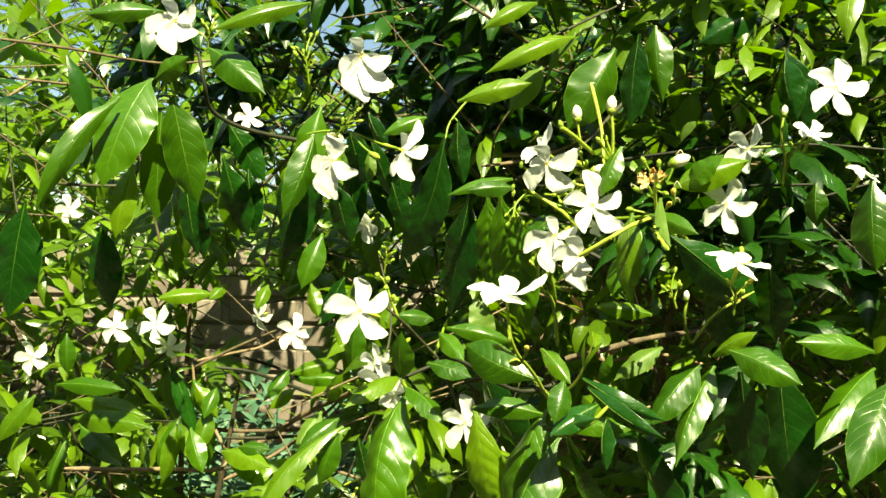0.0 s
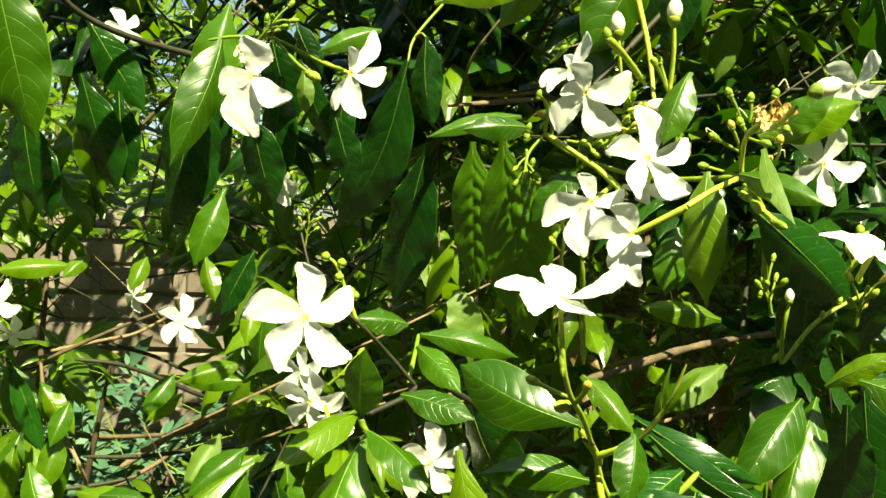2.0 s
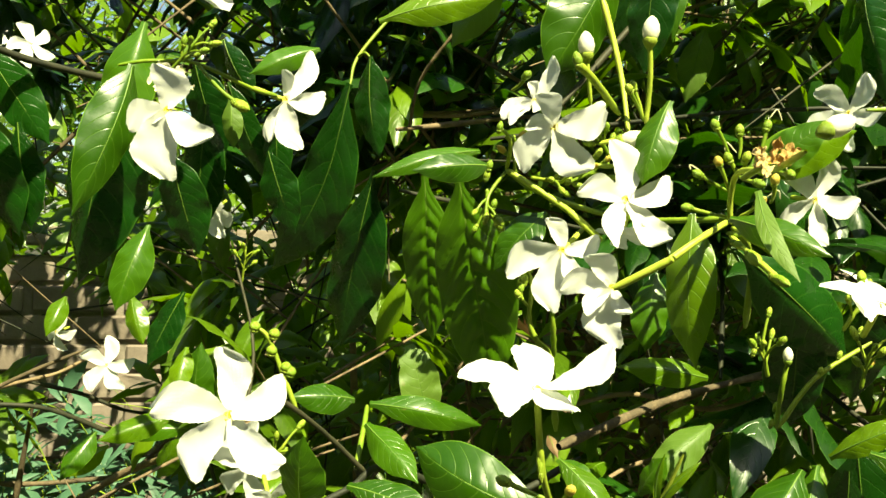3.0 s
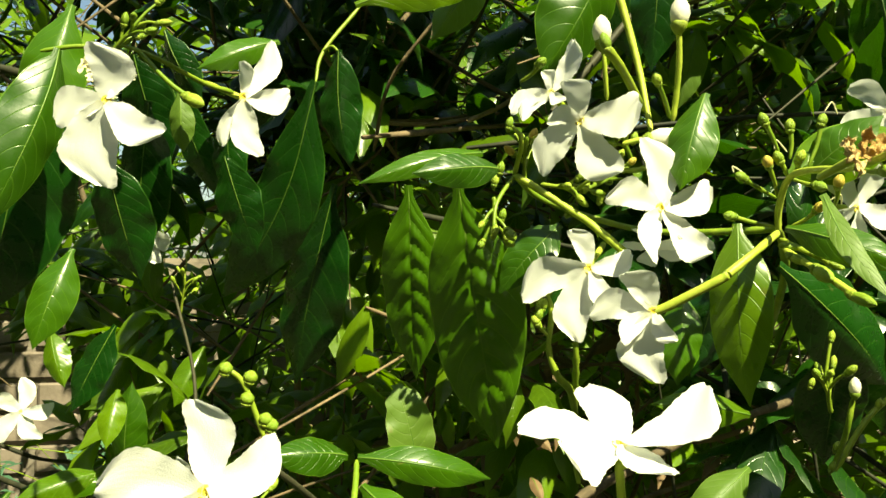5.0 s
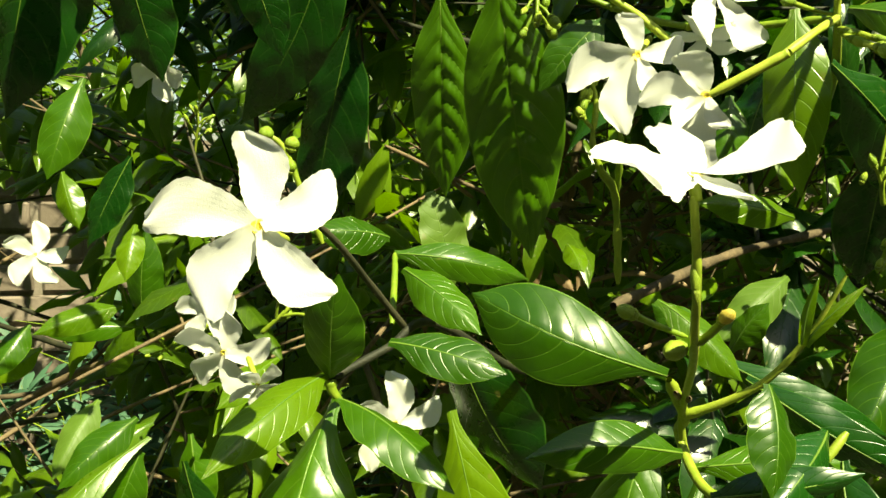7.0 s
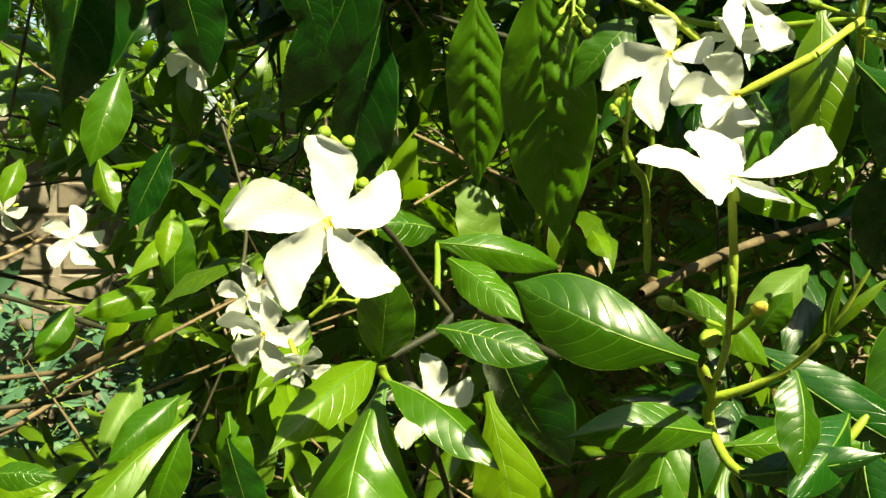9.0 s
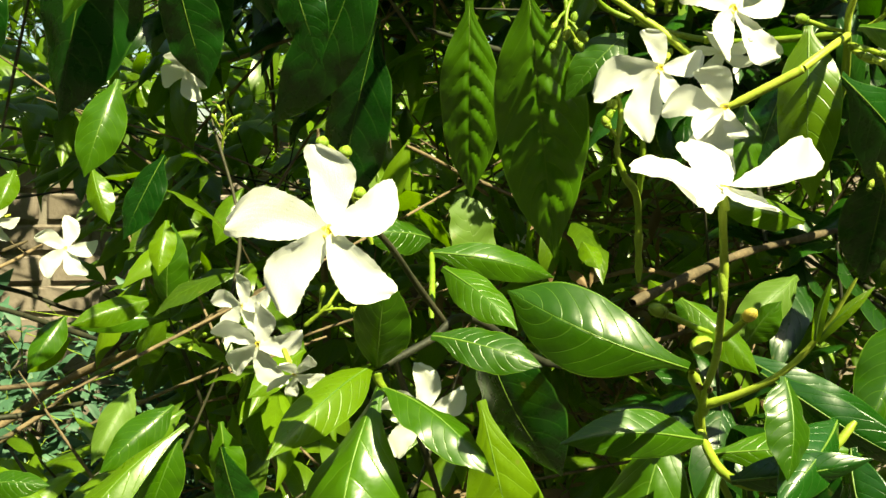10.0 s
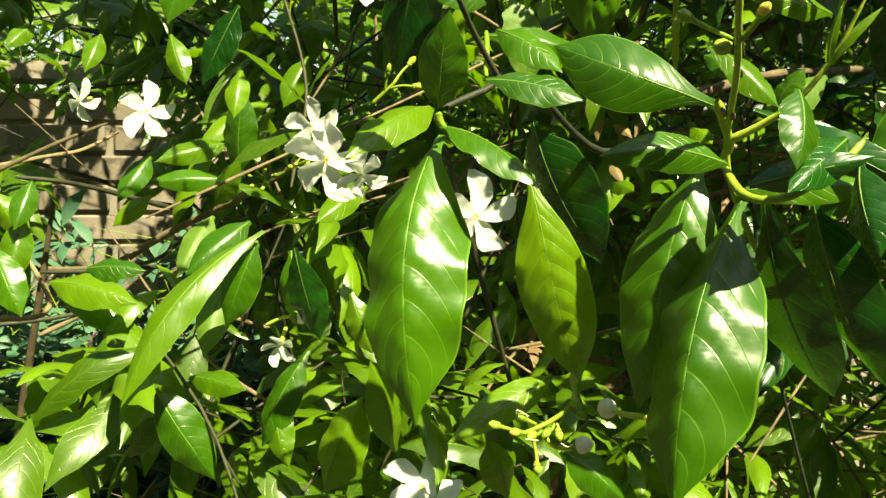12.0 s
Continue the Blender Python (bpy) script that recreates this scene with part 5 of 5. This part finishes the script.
leaf(BUSH, (-0.025, 0.890, 1.436), (-0.022, 0.894, 1.383), 0.0328, (-0.544, -0.830, 0.123), kind=LEAF_SHADED, fold=0.22, arch=0.03)
leaf(BUSH, (-0.060, 0.900, 1.481), (-0.039, 0.900, 1.442), 0.0352, (-0.510, -0.815, -0.275), kind=LEAF_SHADED)
leaf(BUSH, (-0.047, 0.800, 1.428), (-0.045, 0.800, 1.401), 0.0103, (-0.166, -0.986, -0.012), kind=LEAF_PALE)
stem(BUSH, [(0.139, 0.730, 1.404), (0.148, 0.727, 1.406), (0.157, 0.725, 1.406)], 0.0011, 0.0014, kind=TUBE)
bud(BUSH, (0.155, 0.725, 1.406), (0.171, 0.720, 1.410), BUD_WHITE, fat=0.72)
# buds, scars and shoots on the front twig
club(BUSH, (0.082, 0.610, 1.262), (0.065, 0.612, 1.269), BUD_GREEN)
bud(BUSH, (0.072, 0.590, 1.277), (0.071, 0.590, 1.286), BUD_GREEN, fat=0.42)
stem(BUSH, [(0.098, 0.640, 1.236), (0.094, 0.636, 1.239)], 0.001, 0.0009, kind=BARK, name="leaf_scar")
stem(BUSH, [(0.101, 0.640, 1.235), (0.099, 0.636, 1.237)], 0.001, 0.0009, kind=BARK, name="leaf_scar")
stem(BUSH, [(0.107, 0.640, 1.240), (0.106, 0.636, 1.242)], 0.001, 0.0009, kind=BARK, name="leaf_scar")
stem(BUSH, [(0.103, 0.640, 1.251), (0.101, 0.636, 1.253)], 0.001, 0.0009, kind=BARK, name="leaf_scar")
leaf(BUSH, (0.126, 0.620, 1.256), (0.127, 0.615, 1.277), 0.0021, (-0.881, -0.468, -0.069), kind=LEAF_YOUNG)
leaf(BUSH, (0.127, 0.620, 1.256), (0.139, 0.610, 1.275), 0.0028, (-0.837, -0.469, 0.282), kind=LEAF_YOUNG)
leaf(BUSH, (0.114, 0.655, 1.253), (0.102, 0.668, 1.261), 0.0104, (-0.431, -0.727, 0.535), kind=LEAF)
leaf(BUSH, (0.148, 0.690, 1.238), (0.157, 0.680, 1.258), 0.0192, (-0.864, -0.480, 0.149), kind=LEAF)
leaf(BUSH, (0.098, 0.620, 1.211), (0.134, 0.600, 1.223), 0.0108, (-0.600, -0.750, 0.050), kind=LEAF_SHADED)
# brown twigs and dry leaves inside the bush
stem(BUSH, [(0.320, 0.970, 1.461), (0.371, 0.990, 1.501), (0.419, 1.010, 1.540)], 0.0016, 0.0022, kind=BARK, name="twig", knots=0.3)
stem(BUSH, [(0.336, 0.970, 1.471), (0.384, 0.990, 1.504), (0.436, 1.010, 1.525)], 0.0015, 0.0019, kind=BARK, name="twig", knots=0.3)
stem(BUSH, [(0.314, 0.990, 1.470), (0.366, 1.010, 1.482), (0.428, 1.030, 1.504)], 0.0014, 0.0016, kind=BARK_DARK, name="twig", knots=0.3)
stem(BUSH, [(0.135, 0.960, 1.448), (0.170, 0.980, 1.466), (0.198, 1.000, 1.488)], 0.0017, 0.0022, kind=BARK, name="twig", knots=0.3)
stem(BUSH, [(0.060, 1.100, 1.338), (0.071, 1.120, 1.295), (0.094, 1.140, 1.249)], 0.0016, 0.002, kind=BARK, name="twig", knots=0.3)
stem(BUSH, [(0.067, 0.970, 1.446), (0.118, 0.990, 1.450), (0.175, 1.010, 1.464)], 0.0014, 0.0018, kind=BARK, name="twig", knots=0.3)
stem(BUSH, [(-0.391, 1.360, 1.081), (-0.343, 1.380, 1.056), (-0.271, 1.400, 1.051), (-0.207, 1.420, 1.056), (-0.156, 1.440, 1.098)], 0.0034, 0.0022, kind=BARK, name="twig", knots=0.3)
stem(BUSH, [(-0.322, 1.340, 0.986), (-0.271, 1.360, 1.009), (-0.231, 1.380, 1.032), (-0.200, 1.400, 1.055)], 0.003, 0.0024, kind=BARK, name="twig", knots=0.3)
stem(BUSH, [(-0.354, 1.300, 1.173), (-0.303, 1.320, 1.184), (-0.269, 1.340, 1.191), (-0.233, 1.360, 1.211)], 0.0024, 0.0018, kind=BARK, name="twig", knots=0.3)
stem(BUSH, [(-0.338, 1.400, 1.175), (-0.265, 1.420, 1.152), (-0.217, 1.440, 1.127), (-0.167, 1.460, 1.116)], 0.0026, 0.002, kind=BARK_DARK, name="twig", knots=0.3)
stem(BUSH, [(-0.418, 1.300, 1.003), (-0.356, 1.320, 1.004), (-0.309, 1.340, 1.005), (-0.268, 1.360, 1.009)], 0.0026, 0.0022, kind=BARK_DARK, name="twig", knots=0.3)
stem(BUSH, [(0.196, 0.980, 1.217), (0.266, 1.000, 1.226), (0.350, 1.020, 1.208), (0.449, 1.060, 1.215)], 0.0018, 0.0024, kind=BARK, name="twig")
stem(BUSH, [(0.221, 0.950, 1.163), (0.258, 0.970, 1.174), (0.339, 1.000, 1.183)], 0.0016, 0.002, kind=BARK, name="twig")
stem(BUSH, [(0.301, 0.950, 1.431), (0.351, 0.970, 1.478), (0.406, 1.000, 1.512)], 0.0016, 0.0022, kind=BARK, name="twig")
stem(BUSH, [(0.335, 0.960, 1.458), (0.392, 0.980, 1.487), (0.482, 1.020, 1.509)], 0.0014, 0.0018, kind=BARK, name="twig")
stem(BUSH, [(0.073, 1.000, 1.319), (0.114, 1.020, 1.302), (0.152, 1.050, 1.281)], 0.0014, 0.0018, kind=BARK, name="twig")
stem(BUSH, [(0.267, 0.980, 1.403), (0.300, 1.000, 1.463), (0.322, 1.050, 1.524)], 0.0024, 0.002, kind=BARK, name="twig")
stem(BUSH, [(0.083, 0.980, 1.502), (0.103, 1.000, 1.532), (0.130, 1.020, 1.556)], 0.0016, 0.002, kind=BARK, name="twig")
leaf(BUSH, (0.189, 0.970, 1.231), (0.194, 0.950, 1.224), 0.0069, (-0.533, -0.395, 0.749), kind=DRY_LEAF, curl=0.2)
leaf(BUSH, (0.215, 0.970, 1.237), (0.198, 0.950, 1.226), 0.0069, (-0.139, -0.384, 0.913), kind=DRY_LEAF, curl=0.2)
leaf(BUSH, (0.241, 0.970, 1.218), (0.247, 0.950, 1.216), 0.0070, (-0.746, -0.284, 0.602), kind=DRY_LEAF, curl=0.2)
leaf(BUSH, (0.188, 0.970, 1.200), (0.189, 0.950, 1.189), 0.0069, (-0.260, -0.475, 0.840), kind=DRY_LEAF, curl=0.2)
leaf(BUSH, (0.273, 0.970, 1.156), (0.248, 0.950, 1.154), 0.0072, (0.284, -0.440, 0.852), kind=DRY_LEAF, curl=0.2)
leaf(BUSH, (0.358, 0.970, 1.125), (0.357, 0.950, 1.120), 0.0075, (-0.505, -0.186, 0.843), kind=DRY_LEAF, curl=0.2)
leaf(BUSH, (0.292, 0.970, 1.230), (0.290, 0.950, 1.220), 0.0072, (-0.380, -0.383, 0.842), kind=DRY_LEAF, curl=0.2)
leaf(BUSH, (0.338, 0.970, 1.207), (0.313, 0.950, 1.200), 0.0073, (0.052, -0.388, 0.920), kind=DRY_LEAF, curl=0.2)
leaf(BUSH, (0.228, 0.920, 1.230), (0.229, 0.890, 1.219), 0.0136, (-0.485, -0.315, 0.816), kind=LEAF_YOUNG)
leaf(BUSH, (0.284, 0.920, 1.233), (0.253, 0.890, 1.221), 0.0138, (-0.064, -0.313, 0.948), kind=LEAF_YOUNG)
leaf(BUSH, (0.168, 0.920, 1.189), (0.173, 0.890, 1.186), 0.0134, (-0.636, -0.181, 0.750), kind=LEAF_YOUNG)
leaf(BUSH, (0.336, 0.920, 1.215), (0.333, 0.890, 1.201), 0.0143, (-0.473, -0.333, 0.816), kind=LEAF_YOUNG)
leaf(BUSH, (0.217, 0.920, 1.191), (0.186, 0.890, 1.185), 0.0136, (0.185, -0.373, 0.909), kind=LEAF_YOUNG)
leaf(BUSH, (0.177, 0.920, 1.257), (0.176, 0.890, 1.242), 0.0132, (-0.303, -0.418, 0.856), kind=LEAF_YOUNG)

# ---- inner foliage of the flowering shrub ----
def scatter(n, box, seed, keep, lean=(0, -0.5, 0.3)):
    rnd = random.Random(seed)
    found = []
    (x0, x1), (y0, y1), (z0, z1) = box
    while len(found) < n:
        p = Vector((rnd.uniform(x0, x1), rnd.uniform(y0, y1), rnd.uniform(z0, z1)))
        if rnd.random() < keep(p):
            d = Vector((rnd.uniform(-1, 1), rnd.uniform(-1, 0.6), rnd.uniform(-0.6, 0.9))) + Vector(lean)
            found.append((p, d))
    return found


GAPS = [Vector(p) for p in ((-0.181, 1.132, 1.227), (-0.237, 1.283, 1.246), (-0.072, 1.063, 1.366), (-0.203, 1.046, 1.490), (-0.48, 1.30, 1.215), (-0.41, 1.30, 1.22), (-0.39, 1.28, 1.19), (-0.60, 1.30, 1.17), (-0.57, 1.35, 1.39))]
FRONT = Vector((0.0, 0.1, 1.33))
OPEN = [Vector(p) for p in ((-0.62, 2.62, 1.20), (-0.52, 2.62, 1.10), (-0.66, 2.62, 1.05), (-0.50, 2.62, 0.98), (-0.60, 2.3, 0.86), (-0.48, 2.3, 0.78), (-0.70, 2.3, 0.72), (-0.54, 2.3, 0.70), (-0.40, 2.3, 0.86), (-0.54, 2.62, 1.18), (-0.42, 2.62, 1.16), (-0.41, 2.62, 1.04), (-0.54, 2.3, 0.94), (-0.43, 2.3, 0.95), (-0.33, 2.3, 0.92), (-0.35, 2.3, 0.83), (-0.26, 2.3, 0.86))]


def gap(p, wide=0.06):
    """Whether p lies before one of the flowers further back, which stand clear of leaves and in the sun."""
    for g in GAPS:
        ray = g - FRONT
        t = (p - FRONT).dot(ray) / ray.length_squared
        if t < 1.02 and (FRONT + ray * t - p).length < wide + 0.03:
            return True
        s = (p - g).dot(SUN_DIR)
        if s > -0.02 and (g + SUN_DIR * s - p).length < wide * 1.7:
            return True
    for g in OPEN:
        ray = g - FRONT
        t = (p - FRONT).dot(ray) / ray.length_squared
        if 0.3 < t < 0.98 and (FRONT + ray * t - p).length < 0.08 * t + 0.005:
            return True
        s = (p - g).dot(SUN_DIR)
        if g.y < 2.5 and s > 0.05 and (g + SUN_DIR * s - p).length < 0.15:
            return True
    return False


def inner(p):
    """Dense to the right and above, more open low on one side, where the wall behind shows."""
    if gap(p):
        return 0.0
    if p.z > 1.78 and p.x < 0.9:
        return 0.15
    if p.x < -0.1 and p.y > 1.2 and p.z > 1.5:
        return 0.3
    if p.x < -0.03 - 0.15 * (p.y - 0.9) and 0.5 < p.z < 1.26:
        return 0.15
    if p.y > 1.25 and p.x < 0.5 and p.z > 1.15:
        return 0.28
    if p.x < -0.1 and p.z < 1.45:
        return 0.6
    if p.x > 0.0 and p.z < 1.34:
        return 0.55
    return 1.0


leaf_mass(BUSH, scatter(125, ((-0.75, 0.9), (0.95, 1.30), (1.36, 1.68)), 33, inner), LEAF_MASS_SHADED, 0.080, 34, twig=BARK)
leaf_mass(BUSH, scatter(360, ((-0.75, 0.9), (0.95, 1.30), (0.70, 1.68)), 3, inner), LEAF_MASS, 0.075, 4, twig=BARK, label="crowded inner leaves of the shrub")
leaf_mass(BUSH, scatter(60, ((-0.55, 0.12), (1.0, 1.25), (1.42, 1.74)), 19, lambda p: 0.0 if gap(p) else 1.0), LEAF_MASS_SHADED, 0.085, 20, twig=BARK)
leaf_mass(BUSH, scatter(30, ((0.12, 0.62), (0.88, 0.97), (1.47, 1.68)), 15, inner), LEAF_MASS, 0.080, 16, rows=8, cols=4)
leaf_mass(BUSH, scatter(30, ((0.20, 0.62), (0.84, 0.97), (1.0, 1.45)), 17, inner), LEAF_MASS_SHADED, 0.085, 18, rows=8, cols=4)
leaf_mass(BUSH, scatter(420, ((-1.3, 1.5), (1.30, 1.75), (0.55, 1.88)), 5, inner), LEAF_MASS, 0.085, 6, rows=4, cols=2, twig=BARK)
leaf_mass(BUSH, scatter(120, ((-1.7, 0.5), (1.75, 2.1), (1.35, 2.3)), 7, inner), LEAF_MASS, 0.09, 8, rows=4, cols=2)
leaf_mass(BUSH, scatter(330, ((-1.6, 0.6), (1.75, 2.35), (0.85, 1.85)), 41, lambda p: 0.0 if gap(p) else 1.0), LEAF_MASS, 0.09, 42, rows=4, cols=2, twig=BARK)
leaf_mass(BUSH, scatter(42, ((-0.25, 0.22), (0.86, 1.02), (0.80, 1.05)), 51, inner), LEAF_MASS, 0.075, 52, rows=8, cols=4)
leaf_mass(BUSH, scatter(70, ((-0.40, 0.10), (1.30, 1.75), (0.95, 1.38)), 53, lambda p: 0.0 if gap(p) else 1.0), LEAF_MASS, 0.080, 54)
leaf_mass(BUSH, scatter(26, ((0.14, 0.6), (1.0, 1.3), (0.95, 1.34)), 61, inner), DRY_LEAF, 0.042, 62, rows=8, cols=4, twig=BARK, label="withered brown leaves caught among the twigs")

# trunk and boughs
for k, (a, b, c) in enumerate([((0.20, 1.30, -0.05), (0.26, 1.35, 0.6), (0.40, 1.2, 1.15)), ((0.24, 1.32, -0.05), (0.10, 1.4, 0.7), (0.05, 1.35, 1.35)), ((0.22, 1.36, -0.05), (0.32, 1.4, 0.9), (0.44, 1.35, 1.7)), ((0.18, 1.34, -0.05), (-0.02, 1.5, 0.9), (-0.25, 1.55, 1.6))]):
    stem(BUSH, [a, b, c], 0.012, 0.003, BARK, "bough", 0.2)

# ---- the shrub behind, with its own flowers ----
def rear(p):
    return 0.0 if gap(p) else 1.0 if (p - Vector((-0.5, 1.5, 1.15))).length < 0.45 + 0.2 * noise.noise(p * 4) else 0.0
leaf_mass(REAR, scatter(95, ((-1.1, 0.0), (1.25, 1.8), (0.7, 1.6)), 9, rear), LEAF_MASS, 0.075, 12, label="yellow-green leaves of the rear shrub")
for k, (b, c) in enumerate([((-0.42, 1.5, 0.6), (-0.30, 1.35, 1.15)), ((-0.5, 1.55, 0.6), (-0.62, 1.45, 1.2)), ((-0.48, 1.6, 0.6), (-0.45, 1.6, 1.5))]):
    stem(REAR, [(-0.45, 1.55, -0.05), b, c], 0.010, 0.003, BARK, "bough", 0.2)

# ---- far green behind the wall and round the place ----
def far_shrub(place, wide, high, n, size, seed, label, material=LEAF_MASS):
    top = shrub("shrub", place, label)
    rnd = random.Random(seed)
    base = Vector(place)
    spots = []
    for i in range(n):
        a, r, h = rnd.uniform(0, 6.28), wide * rnd.random() ** 0.5, rnd.random()
        r *= math.sin(math.pi * min(0.97, 0.12 + 0.85 * h)) * (0.8 + 0.5 * noise.noise((a, h * 3, seed)))
        p = base + Vector((r * math.cos(a), r * math.sin(a), 0.15 + high * h))
        spots.append((p, (p - base - Vector((0, 0, high * 0.3))) + Vector((0, 0, 0.1))))
    leaf_mass(top, spots, material, size, seed, rows=4, cols=2)
    for k in range(4):
        a = k * 1.7 + seed
        stem(top, [base - Vector((0, 0, 0.03)), base + Vector((0.1 * math.cos(a), 0.1 * math.sin(a), high * 0.4)), base + Vector((0.3 * wide * math.cos(a), 0.3 * wide * math.sin(a), high * 0.8))], 0.02, 0.006, BARK, "bough", 0.2)
    return top


far_shrub((1.1, 2.0, 0), 0.8, 2.6, 800, 0.10, 21, "dense leafy green shrub standing behind the flowering one")
far_shrub((0.6, 2.2, 0), 0.7, 2.5, 520, 0.09, 22, "leafy green shrub in dappled shade before the wall")
far_shrub((-1.7, 2.2, 0), 0.7, 2.0, 420, 0.10, 23, "leafy green shrub near the brick wall")
far_shrub((-0.7, 3.8, 0), 1.3, 1.9, 420, 0.12, 24, "sunlit leafy shrub beyond the brick wall")
far_shrub((1.0, 3.9, 0), 1.4, 3.0, 700, 0.13, 25, "tall leafy shrub beyond the brick wall")
far_shrub((2.6, 3.0, 0), 1.0, 2.9, 500, 0.13, 26, "tall leafy shrub beyond the flowering one")
far_shrub((-2.8, 4.2, 0), 1.2, 2.2, 400, 0.13, 27, "tall leafy shrub beyond the brick wall")
far_shrub((-1.5, 4.6, 0), 1.5, 2.9, 420, 0.17, 28, "tall leafy shrub beyond the brick wall")
far_shrub((0.6, 5.4, 0), 1.8, 3.2, 600, 0.20, 29, "tall dense shrub far behind the brick wall")
far_shrub((-3.6, 5.6, 0), 2.0, 3.2, 500, 0.20, 30, "tall dense shrub far behind the brick wall")
far_shrub((3.4, 5.2, 0), 2.0, 4.6, 900, 0.20, 31, "tall dense shrub far behind the brick wall")

# weeds at the wall's foot
WEEDS = tagged(new("weeds"), "feathery blue-green weeds on the shaded soil", "weeds", kind="stuff")
WEEDS.matrix_basis = Matrix.Translation((-0.5, 2.0, 0))
rnd = random.Random(77)
spots = []
for i in range(1500):
    p = Vector((rnd.uniform(-1.9, 0.3), rnd.uniform(1.95, 2.58), rnd.uniform(0.05, 1.0) * rnd.random() ** 0.25))
    spots.append((p, (rnd.uniform(-0.5, 0.5), rnd.uniform(-0.6, 0.3), 1.0)))
leaf_mass(WEEDS, spots, WEED, 0.075, 5, "weed_leaves", 3, 2, (7, 12), STALK, 0.15)

# dry leaves on the soil
LITTER = tagged(new("leaf_litter"), "brown dry fallen leaves scattered on the soil", "leaf litter", kind="stuff")
pts, faces, uvs, start = [], [], [], 0
for i in range(500):
    x, y = rnd.uniform(-2.2, 2.2), rnd.uniform(1.0, 2.6)
    q, g, w = leaf_points(rnd.uniform(0.05, 0.1), rnd.uniform(0.02, 0.035), 0.12, 0.3, 0.2, 0.05, 0.1, 0, 4, 2, i)
    m = np.array(axes((x, y, ground_height(x, y) + 0.006), (math.cos(i), math.sin(i), rnd.uniform(-0.1, 0.2)), (0.2 * math.sin(i * 3), 0.2, 1)))
    pts.append(q @ m[:3, :3].T + m[:3, 3])
    faces.append(g + start)
    uvs.append(w)
    start += len(q)
litter = part("dry_leaves", grid_mesh("dry_leaves", np.concatenate(pts), np.concatenate(faces), np.concatenate(uvs)), DRY_LEAF, LITTER)
litter["kind"] = "stuff"

# ---- the brick wall behind ----
WALL_Y, WALL_TOP = 2.65, 1.28
core = grid_mesh("wall_rear", *lathe_points([(0, 0), (0, 0)], 3)[:2])
bm = bmesh.new()
bmesh.ops.create_cube(bm, size=1.0, matrix=Matrix.Translation((0, WALL_Y + 0.11, WALL_TOP / 2 - 0.03)) @ Matrix.Diagonal((7.0, 0.196, WALL_TOP - 0.06, 1)))
bm.to_mesh(core)
bm.free()
wall = new("wall_rear", core)
wall.data.materials.append(MORTAR)
tagged(wall, "low weathered wall of pinkish brown bricks behind the shrubs", "wall", kind="structure")
BRICKS = []
for k in range(4):
    bm = bmesh.new()
    bmesh.ops.create_cube(bm, size=1.0, matrix=Matrix.Diagonal((0.212 - 0.004 * k, 0.10, 0.064, 1)))
    bmesh.ops.bevel(bm, geom=bm.edges[:], offset=0.005, segments=1, affect="EDGES")
    for vert in bm.verts:
        vert.co += 0.0022 * noise.noise_vector(vert.co * 40 + Vector((k * 7, 0, 0)))
    mesh = bpy.data.meshes.new("brick")
    bm.to_mesh(mesh)
    bm.free()
    mesh.materials.append(BLOCK)
    BRICKS.append(mesh)
rest, made = bmesh.new(), 0
for row in range(17):
    for col in range(-14, 14):
        x = col * 0.226 + (row % 2) * 0.113
        spot = Vector((x, WALL_Y + 0.05 + 0.004 * math.sin(col * 7 + row * 3), 0.04 + row * 0.075))
        if -1.75 < x < 0.35 and row >= 4:
            brick = part("brick", BRICKS[(row * 5 + col * 3) % 4], None, wall)
            brick.matrix_basis = Matrix.Translation(spot) @ pose(0, 0, 0, 0, 0.5 * math.sin(col * 3), 0.6 * math.sin(col * 5 + row))
        else:
            rest.from_mesh(BRICKS[(row + col) % 4])
            bmesh.ops.translate(rest, verts=rest.verts[-24:], vec=spot)
mesh = bpy.data.meshes.new("bricks")
rest.to_mesh(mesh)
rest.free()
outer = part("bricks", mesh, BLOCK, wall)
outer["kind"] = "stuff"
bm = bmesh.new()
bmesh.ops.create_cube(bm, size=1.0, matrix=Matrix.Translation((0, WALL_Y + 0.10, WALL_TOP + 0.045)) @ Matrix.Diagonal((7.0, 0.26, 0.05, 1)))
bmesh.ops.bevel(bm, geom=bm.edges[:], offset=0.008, segments=2, affect="EDGES")
mesh = bpy.data.meshes.new("coping")
bm.to_mesh(mesh)
bm.free()
part("coping", mesh, STONE, wall, "grey cement coping")

# ---- plain unseen walls added behind and beside the camera to cut fill light ----
def blocker_wall(name, x0, x1, y0, y1, high):
    bm = bmesh.new()
    bmesh.ops.create_cube(bm, size=1.0, matrix=Matrix.Translation(((x0 + x1) / 2, (y0 + y1) / 2, high / 2 - 0.05)) @ Matrix.Diagonal((x1 - x0, y1 - y0, high + 0.1, 1)))
    bmesh.ops.bevel(bm, geom=bm.edges[:], offset=0.02, segments=2, affect="EDGES")
    mesh = bpy.data.meshes.new(name)
    bm.to_mesh(mesh)
    bm.free()
    mesh.materials.append(BLOCKER_PLASTER)
    tagged(new(name, mesh), "plain dark plaster wall out of view, added to cut fill light", "wall", kind="structure")


blocker_wall("wall_south", -5.0, 5.0, -5.2, -5.0, 5.6)
blocker_wall("wall_east", 4.8, 5.0, -5.0, 7.0, 4.8)
blocker_wall("wall_west", -5.0, -4.8, -5.0, 7.0, 4.8)
